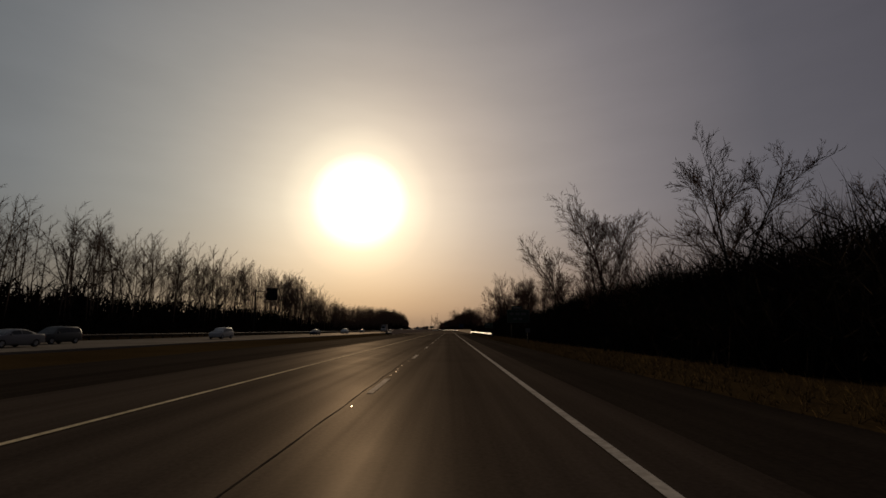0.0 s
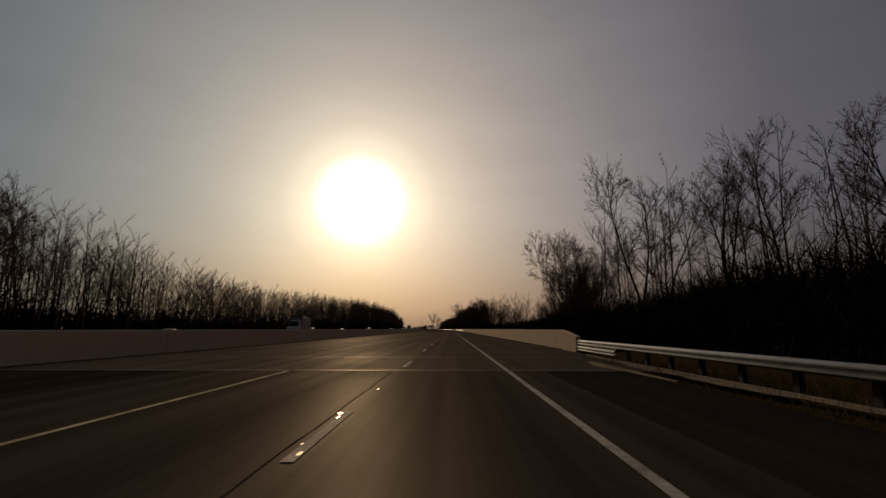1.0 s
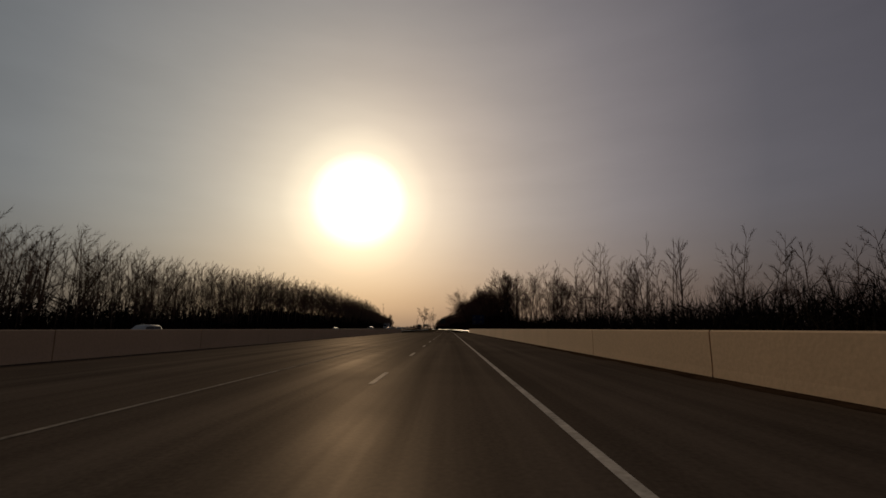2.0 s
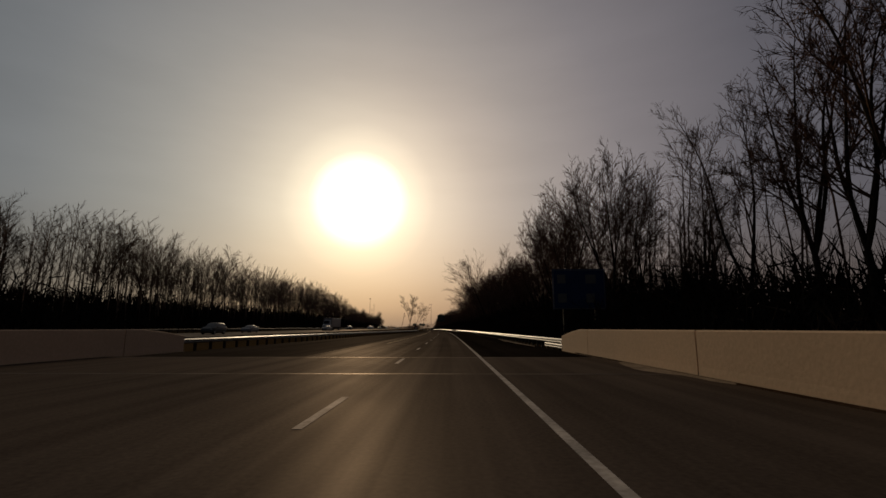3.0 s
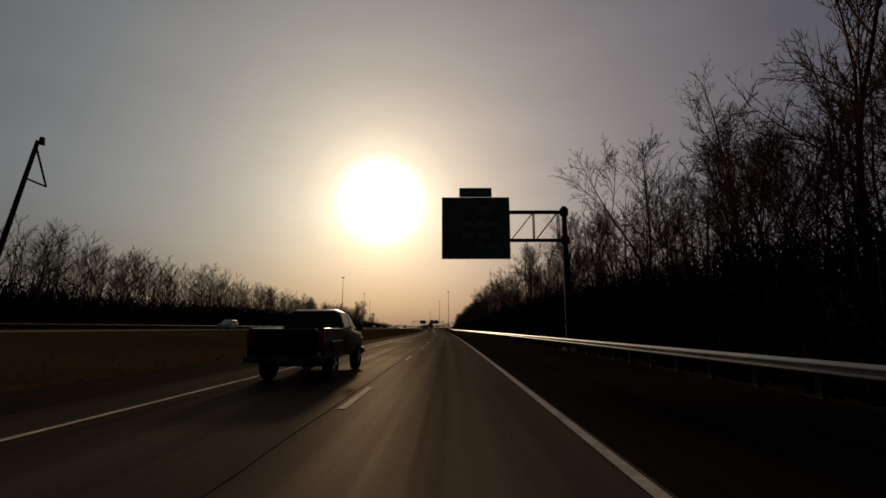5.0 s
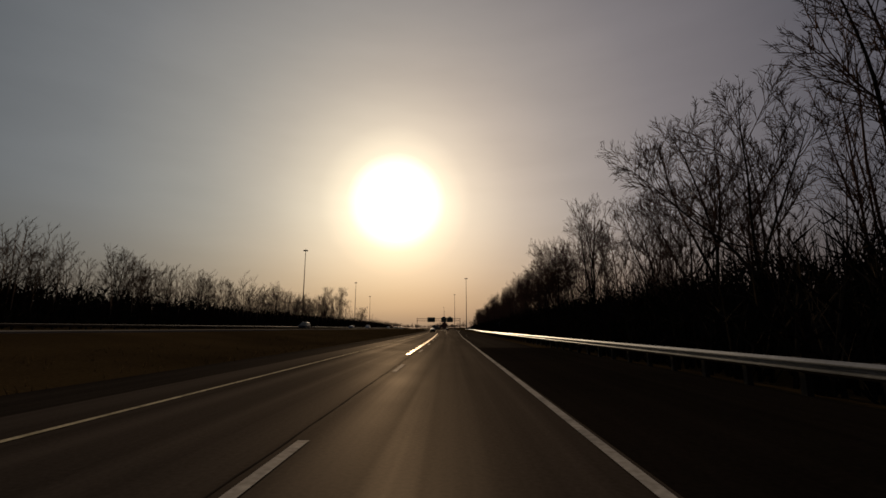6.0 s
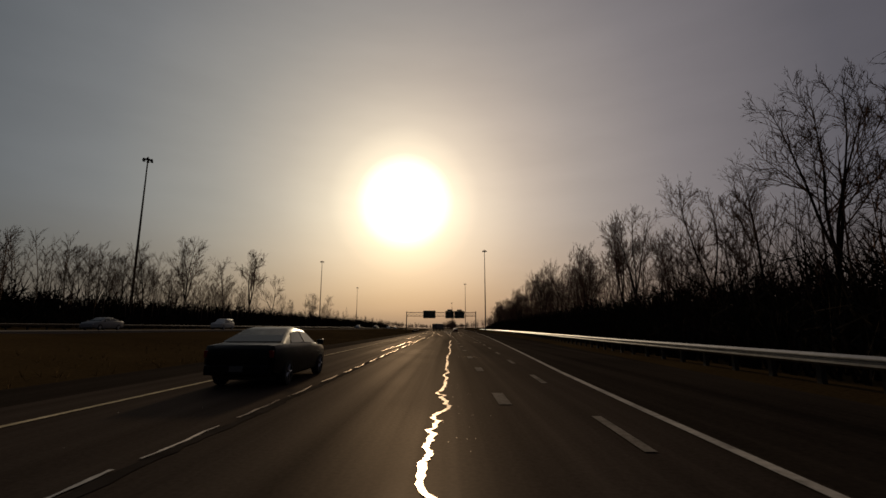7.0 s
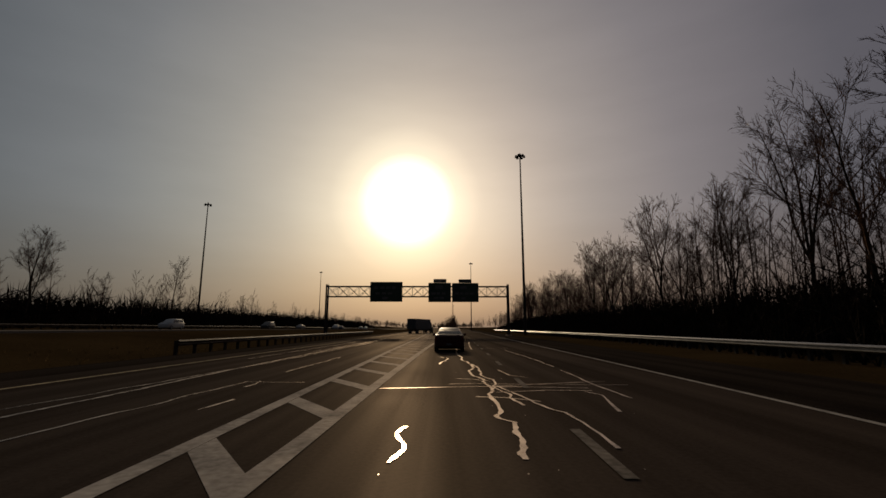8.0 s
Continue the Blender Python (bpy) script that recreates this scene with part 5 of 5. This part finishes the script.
M_BLACK = paint("black_car_paint", (0.004, 0.004, 0.0045), 0.33)
M_RED = paint("dark_red_car_paint", (0.05, 0.010, 0.010))
M_SILVER = paint("silver_car_paint", (0.16, 0.16, 0.165))
M_CAR_WHITE = paint("white_car_paint", (0.36, 0.36, 0.35))
M_GREY = paint("grey_car_paint", (0.05, 0.052, 0.055))
M_BLUE = paint("dark_blue_car_paint", (0.02, 0.03, 0.06))
M_GLASS = glass_like("dark_car_glass")
M_TYRE = surface("tyre_rubber", (0.02, 0.02, 0.02), 0.85, vary=0.2, grain=20, stain=2, gloss=0.2)
M_RIM = surface("alloy_rim", (0.35, 0.35, 0.36), 0.4, metal=0.8, vary=0.15, grain=10, stain=2)
M_CHROME = surface("chrome_trim", (0.5, 0.5, 0.5), 0.2, metal=0.9, vary=0.1, grain=10, stain=2, bump=0.0)
M_TRIM = surface("black_plastic", (0.02, 0.02, 0.02), 0.6, vary=0.2, grain=20, stain=2, gloss=0.3)
M_LAMP_RED = glass_like("red_tail_lens", (0.16, 0.012, 0.010))
M_LAMP_CLEAR = glass_like("clear_head_lens", (0.45, 0.45, 0.43))
M_PLATE = surface("plate_bar", (0.07, 0.07, 0.07), 0.5, vary=0.1, grain=10, stain=2)
M_TRAILER = surface("trailer_sides", (0.22, 0.19, 0.17), 0.6, vary=0.12, grain=2, stain=0.4, bump=0.05)
M_BOX_DARK = surface("dark_trailer_rear", (0.05, 0.05, 0.055), 0.6, vary=0.2, grain=2, stain=0.5, bump=0.05)


def section(row):
    """Half of a body's cross-section, from the sill to the roof's middle; row: y, sill z, belt z, roof z, half width, roof half width."""
    y, z0, zb, zr, w, wr = row
    return [(w * 0.80, z0), (w * 0.96, z0 + 0.07), (w, z0 + (zb - z0) * 0.45), (w * 0.985, zb - 0.10), (w * 0.945, zb), (wr + (w * 0.945 - wr) * 0.12, zr - (zr - zb) * 0.12 - 0.01), (wr * 0.86, zr)]


def shell(rows):
    bm = bmesh.new()
    rings = []
    for row in rows:
        half = section(row)
        pts = [(x, row[0], z) for x, z in half] + [(-x, row[0], z) for x, z in reversed(half)]
        rings.append([bm.verts.new(p) for p in pts])
    k = len(rings[0])
    for a, b in zip(rings[:-1], rings[1:]):
        for j in range(k):
            bm.faces.new((a[j], a[(j + 1) % k], b[(j + 1) % k], b[j]))
    bm.faces.new(rings[0][::-1])
    bm.faces.new(rings[-1])
    bmesh.ops.recalc_face_normals(bm, faces=bm.faces)
    return bm


def row_at(rows, y):
    cols = list(zip(*rows))
    return [y] + [float(np.interp(y, cols[0], c)) for c in cols[1:]]


def pane(points, out, thick=0.02):
    """A slab of glass through four points, proud of the shell along out."""
    bm = bmesh.new()
    o = Vector(out).normalized()
    lo = [bm.verts.new(Vector(p) + o * 0.006) for p in points]
    hi = [bm.verts.new(Vector(p) + o * thick) for p in points]
    bm.faces.new(hi)
    bm.faces.new(lo[::-1])
    for j in range(4):
        bm.faces.new((lo[j], lo[(j + 1) % 4], hi[(j + 1) % 4], hi[j]))
    bmesh.ops.recalc_face_normals(bm, faces=bm.faces)
    return bm


def wheel(parent, x, y, r, wide=0.21):
    side = 1 if x > 0 else -1
    bm = bmesh.new()
    prof = [(r * 0.62, -0.5), (r * 0.93, -0.5), (r, -0.36), (r, 0.36), (r * 0.93, 0.5), (r * 0.62, 0.5)]
    n = 22
    ring = [[bm.verts.new((x + wide * w, y + rr * math.cos(i * math.tau / n), r + rr * math.sin(i * math.tau / n))) for rr, w in prof] for i in range(n)]
    for i in range(n):
        for j in range(len(prof)):
            bm.faces.new((ring[i][j], ring[i][(j + 1) % 6], ring[(i + 1) % n][(j + 1) % 6], ring[(i + 1) % n][j]))
    bmesh.ops.recalc_face_normals(bm, faces=bm.faces)
    w = part("wheel", bm, M_TYRE, parent)
    rim = bmesh.new()
    rod(rim, (x - 0.4 * wide, y, r), (x + side * 0.36 * wide, y, r), r * 0.63, r * 0.63, sides=18)
    for i in range(5):
        a = i * math.tau / 5
        rod(rim, (x + side * 0.42 * wide, y, r), (x + side * 0.42 * wide, y + math.cos(a) * r * 0.6, r + math.sin(a) * r * 0.6), 0.035, 0.03, sides=5)
    part("rim", rim, M_RIM, w)


def car(label, material, rows, wheels, group, cab, m=None, tall=False):
    """cab: y of the rear glass's foot and head and of the windscreen's head and foot."""
    t = thing("car", label, "car", m or Matrix(), group)
    y0, y1 = rows[0][0], rows[-1][0]
    body = part("body", shell(rows), material, t, smooth=True)
    mod = body.modifiers.new("edges", "BEVEL")
    mod.width, mod.segments, mod.limit_method, mod.angle_limit = 0.03 * U, 2, "ANGLE", radians(35)
    ra, rb, fa, fb = cab

    def corner(y, low, inset=0.93):
        row = row_at(rows, y)
        sec = section(row)
        return (sec[4][0] * inset, y, sec[4][1]) if low else (sec[5][0] * inset, y, sec[5][1])

    p, q = corner(ra, True, 0.86), corner(rb, False, 0.90)
    part("rear_window", pane([(-p[0], p[1] + 0.04, p[2] + 0.04), (p[0], p[1] + 0.04, p[2] + 0.04), (q[0], q[1] - 0.03, q[2]), (-q[0], q[1] - 0.03, q[2])], (0, -(q[2] - p[2]), q[1] - p[1])), M_GLASS, t)
    p, q = corner(fb, True, 0.86), corner(fa, False, 0.90)
    part("windscreen", pane([(p[0], p[1] - 0.04, p[2] + 0.04), (-p[0], p[1] - 0.04, p[2] + 0.04), (-q[0], q[1] + 0.03, q[2]), (q[0], q[1] + 0.03, q[2])], (0, q[2] - p[2], p[1] - q[1])), M_GLASS, t)
    mid = (rb + fa) / 2
    for side in (1, -1):
        for ya, yb, yc, yd in ((ra + (rb - ra) * 0.55, mid - 0.05, mid - 0.05, rb + 0.02), (mid + 0.05, fb - (fb - fa) * 0.45, fa - 0.02, mid + 0.05)):
            pts = []
            for y, low in ((ya, True), (yb, True), (yc, False), (yd, False)):
                sec = section(row_at(rows, y))
                a, b = sec[4], sec[5]
                k = 0.10 if low else 0.88
                pts.append((side * (a[0] + (b[0] - a[0]) * k), y, a[1] + (b[1] - a[1]) * k))
            part("side_window", pane(pts if side > 0 else pts[::-1], (side, 0, 0.35)), M_GLASS, t)
        row = row_at(rows, fb - 0.1)
        part("mirror", boxed(*sorted((side * (row[4] + 0.02), side * (row[4] + 0.20))), fb - 0.38, fb - 0.25, row[2] - 0.02, row[2] + 0.13, bevel=0.03), material, t)
        rear = row_at(rows, y0 + 0.10)
        part("tail_light", boxed(*sorted((side * rear[4] * 0.60, side * rear[4] * 0.985)), y0 + 0.01, y0 + 0.16, rear[2] - (0.42 if tall else 0.26), rear[2] - 0.09, bevel=0.02), M_LAMP_RED, t)
        front = row_at(rows, y1 - 0.16)
        part("headlight", boxed(*sorted((side * front[4] * 0.55, side * front[4] * 0.97)), y1 - 0.22, y1 - 0.06, front[2] - 0.19, front[2] - 0.05, bevel=0.02), M_LAMP_CLEAR, t)
    rear = row_at(rows, y0 + 0.05)
    part("rear_bumper", boxed(-rear[4] * 0.98, rear[4] * 0.98, y0 - 0.05, y0 + 0.14, rear[1] - 0.06, rear[1] + 0.17, bevel=0.03), material, t)
    part("number_plate", boxed(-0.16, 0.16, y0 - 0.065, y0 - 0.052, rear[1] + 0.02, rear[1] + 0.15), M_PLATE, t)
    front = row_at(rows, y1 - 0.05)
    part("front_bumper", boxed(-front[4] * 0.98, front[4] * 0.98, y1 - 0.14, y1 + 0.04, front[1] - 0.05, front[1] + 0.15, bevel=0.03), material, t)
    part("underbody", boxed(-0.70, 0.70, y0 + 0.35, y1 - 0.35, 0.18, 0.36), M_TRIM, t)
    half, wr, wy = wheels
    for x in (-half, half):
        for y in wy:
            wheel(t, x, y, wr)
    return t


SEDAN = [(-2.36, 0.44, 0.90, 0.92, 0.74, 0.66), (-2.24, 0.30, 0.99, 1.01, 0.85, 0.74), (-1.62, 0.22, 1.02, 1.05, 0.90, 0.74), (-0.82, 0.20, 1.00, 1.38, 0.91, 0.60), (-0.25, 0.20, 0.98, 1.44, 0.91, 0.60),
         (0.45, 0.20, 0.96, 1.37, 0.91, 0.60), (1.22, 0.20, 0.94, 0.97, 0.90, 0.76), (1.95, 0.22, 0.85, 0.87, 0.86, 0.72), (2.30, 0.30, 0.70, 0.72, 0.74, 0.62), (2.38, 0.40, 0.60, 0.62, 0.60, 0.5)]
WAGON = [(-2.25, 0.45, 1.05, 1.10, 0.76, 0.66), (-2.16, 0.34, 1.08, 1.45, 0.87, 0.64), (-1.85, 0.28, 1.08, 1.66, 0.92, 0.64), (-0.3, 0.26, 1.05, 1.70, 0.93, 0.65), (0.55, 0.26, 1.03, 1.60, 0.93, 0.64),
         (1.25, 0.26, 1.02, 1.06, 0.92, 0.78), (1.95, 0.28, 0.96, 0.98, 0.88, 0.74), (2.20, 0.36, 0.80, 0.82, 0.76, 0.62), (2.27, 0.44, 0.66, 0.68, 0.62, 0.5)]
SEDAN_FIT = ((0.80, 0.32, (-1.42, 1.42)), (-1.66, -0.86, 0.48, 1.24))
WAGON_FIT = ((0.81, 0.35, (-1.38, 1.38)), (-2.17, -1.9, 0.58, 1.26))


def sedan(label, material, group, m):
    return car(label, material, SEDAN, SEDAN_FIT[0], group, SEDAN_FIT[1], m=m)


def wagon(label, material, group, m):
    return car(label, material, WAGON, WAGON_FIT[0], group, WAGON_FIT[1], m=m, tall=True)


def pickup(label, m):
    t = thing("pickup_truck", label, "pickup truck", m, "")
    cabrows = [(-0.55, 0.62, 1.34, 1.38, 0.96, 0.80), (-0.50, 0.58, 1.36, 1.92, 0.98, 0.72), (-0.2, 0.55, 1.36, 1.99, 0.99, 0.72), (0.75, 0.55, 1.34, 1.95, 0.99, 0.72), (1.45, 0.55, 1.31, 1.35, 0.98, 0.84),
               (2.45, 0.56, 1.25, 1.27, 0.96, 0.82), (2.80, 0.58, 1.12, 1.14, 0.90, 0.76), (2.92, 0.66, 0.95, 0.97, 0.80, 0.66)]
    cab = part("cab", shell(cabrows), M_BLACK, t, smooth=True)
    mod = cab.modifiers.new("edges", "BEVEL")
    mod.width, mod.segments, mod.limit_method, mod.angle_limit = 0.035 * U, 2, "ANGLE", radians(35)
    for side in (1, -1):
        part("bed_side", boxed(*sorted((side * 0.90, side * 0.985)), -2.85, -0.56, 0.62, 1.41, bevel=0.03), M_BLACK, t)
        part("fender", boxed(*sorted((side * 0.97, side * 1.03)), -2.18, -1.02, 0.82, 1.08, bevel=0.04), M_BLACK, t)
        part("tail_light", boxed(*sorted((side * 0.80, side * 0.99)), -2.90, -2.80, 0.90, 1.32, bevel=0.02), M_LAMP_RED, t)
        part("headlight", boxed(*sorted((side * 0.55, side * 0.9)), 2.80, 2.94, 0.92, 1.08, bevel=0.02), M_LAMP_CLEAR, t)
        part("mirror", boxed(*sorted((side * 1.0, side * 1.22)), 1.05, 1.17, 1.34, 1.58, bevel=0.03), M_TRIM, t)
        for ya, yb, yc, yd in ((-0.42, 0.40, 0.40, -0.34), (0.48, 1.2, 0.78, 0.48)):
            pts = [(side * 0.925, ya, 1.42), (side * 0.925, yb, 1.42), (side * 0.76, yc, 1.87), (side * 0.76, yd, 1.87)]
            part("side_window", pane(pts if side > 0 else pts[::-1], (side, 0, 0.3)), M_GLASS, t)
    part("bed_floor", boxed(-0.9, 0.9, -2.85, -0.56, 0.63, 0.73), M_TRIM, t)
    gate = part("tailgate", boxed(-0.80, 0.80, -2.90, -2.82, 0.68, 1.39, bevel=0.02), M_BLACK, t)
    part("handle", boxed(-0.12, 0.12, -2.93, -2.902, 1.20, 1.26, bevel=0.01), M_TRIM, gate)
    part("rear_bumper", boxed(-0.98, 0.98, -3.05, -2.86, 0.54, 0.71, bevel=0.03), M_TRIM, t)
    part("number_plate", boxed(-0.16, 0.16, -3.065, -3.052, 0.56, 0.69), M_PLATE, t)
    part("front_bumper", boxed(-0.97, 0.97, 2.86, 3.02, 0.48, 0.70, bevel=0.04), M_CHROME, t)
    part("rear_window", pane([(-0.72, -0.545, 1.45), (0.72, -0.545, 1.45), (0.64, -0.515, 1.86), (-0.64, -0.515, 1.86)], (0, -1, 0.1)), M_GLASS, t)
    part("windscreen", pane([(0.78, 1.42, 1.39), (-0.78, 1.42, 1.39), (-0.64, 0.80, 1.91), (0.64, 0.80, 1.91)], (0, 0.6, 0.7)), M_GLASS, t)
    part("frame", boxed(-0.5, 0.5, -2.7, 2.7, 0.45, 0.62), M_TRIM, t)
    part("axle", rodded((-0.85, -1.62, 0.42), (0.85, -1.62, 0.42), 0.07, 0.07, sides=8), M_TRIM, t)
    part("exhaust", rodded((0.62, -2.95, 0.42), (0.62, -2.2, 0.44), 0.04, 0.04, sides=8), M_CHROME, t)
    for x in (-0.86, 0.86):
        for y in (-1.62, 1.85):
            wheel(t, x, y, 0.42, 0.27)
    return t


def box_truck(label, m, long=9.0, side=None):
    """A tractor and a tall box; the front looks along +y."""
    t = thing("lorry", label, "lorry", m, "")
    box_part = part("box", boxed(-1.28, 1.28, -long, 0.0, 1.15, 4.05, bevel=0.04), side or M_BOX_DARK, t)
    for x in (-0.62, 0.62):
        d = part("rear_door", boxed(x - 0.60, x + 0.60, -long - 0.05, -long - 0.004, 1.25, 3.95, bevel=0.015), M_BOX_DARK if side is None else side, box_part)
        part("door_bar", rodded((x * 0.3, -long - 0.08, 1.3), (x * 0.3, -long - 0.08, 3.9), 0.025, 0.025, sides=6), M_STEEL, d)
    part("chassis", boxed(-0.5, 0.5, -long + 0.2, 2.9, 0.75, 1.14), M_TRIM, t)
    part("under_guard", boxed(-1.15, 1.15, -long - 0.02, -long + 0.08, 0.5, 0.65, bevel=0.01), M_STEEL, t)
    rows = [(0.35, 0.9, 2.0, 3.05, 1.18, 1.0), (0.5, 0.8, 2.0, 3.35, 1.22, 1.05), (1.6, 0.7, 1.95, 3.25, 1.22, 1.05), (2.2, 0.6, 1.85, 2.0, 1.2, 1.0), (3.3, 0.6, 1.6, 1.66, 1.1, 0.9), (3.45, 0.7, 1.3, 1.34, 0.95, 0.8)]
    part("cab", shell(rows), M_CAR_WHITE if side is not None else M_BLACK, t, smooth=False)
    part("windscreen", pane([(0.95, 2.17, 2.02), (-0.95, 2.17, 2.02), (-0.88, 1.66, 3.1), (0.88, 1.66, 3.1)], (0, 0.9, 0.5)), M_GLASS, t)
    for sd in (1, -1):
        part("tail_light", boxed(*sorted((sd * 0.85, sd * 1.15)), -long - 0.03, -long + 0.05, 0.85, 1.05, bevel=0.01), M_LAMP_RED, t)
        part("mirror", boxed(*sorted((sd * 1.28, sd * 1.45)), 1.9, 2.05, 2.1, 2.7, bevel=0.03), M_TRIM, t)
        for y in (-long + 1.2, -long + 2.4, 0.6, 2.6):
            wheel(t, sd * 1.02, y, 0.50, 0.34)
    return t


sedan("dark sedan seen from behind in the exit lane", M_RED, "cars ahead", stand(1059.5, 5.1, 0, -1.5))
pickup("black pickup truck driving in the inner lane", stand(658.5, -4.15))
sedan("black sedan driving in the inner lane", M_BLACK, "cars ahead", stand(915.2, -4.15))
box_truck("dark semi trailer lorry far ahead on the road", stand(1162, 0.7, 0, -17), 13.5)

LANES = (-34.6, -38.4)
first_sedan = sedan("silver sedan on the opposite carriageway", M_SILVER, "cars on the opposite carriageway", stand(33, LANES[0], opposite_z(33), 180))
first_dark = wagon("dark grey estate car on the opposite carriageway", M_GREY, "cars on the opposite carriageway", stand(41, LANES[1], opposite_z(41), 180))
first_white = wagon("white estate car on the opposite carriageway", M_CAR_WHITE, "cars on the opposite carriageway", stand(64, LANES[0], opposite_z(64), 180))
first_blue = sedan("dark blue sedan on the opposite carriageway", M_BLUE, "cars on the opposite carriageway", stand(109, LANES[0], opposite_z(109), 180))
KINDS = (first_sedan, first_dark, first_white, first_blue)
for i, (s, k) in enumerate(((140, 2), (186, 0), (232, 1), (278, 0), (306, 2), (402, 0), (450, 1), (470, 0), (512, 0), (562, 3), (597, 2), (617, 2), (631, 3), (720, 2), (877, 1), (951, 0), (970, 2),
                            (1100, 2), (1129, 1), (1164, 0), (1194, 2), (1221, 3), (1250, 0), (1290, 2))):
    copy_thing(KINDS[k], stand(s, LANES[i % 2], opposite_z(s), 180))
box_truck("pale semi trailer lorry on the opposite carriageway", stand(527, LANES[1], opposite_z(527), 180), 13.5, M_TRAILER)
box_truck("pale box lorry on the opposite carriageway", stand(223.5, LANES[0], opposite_z(223.5), 180), 6.0, M_TRAILER)
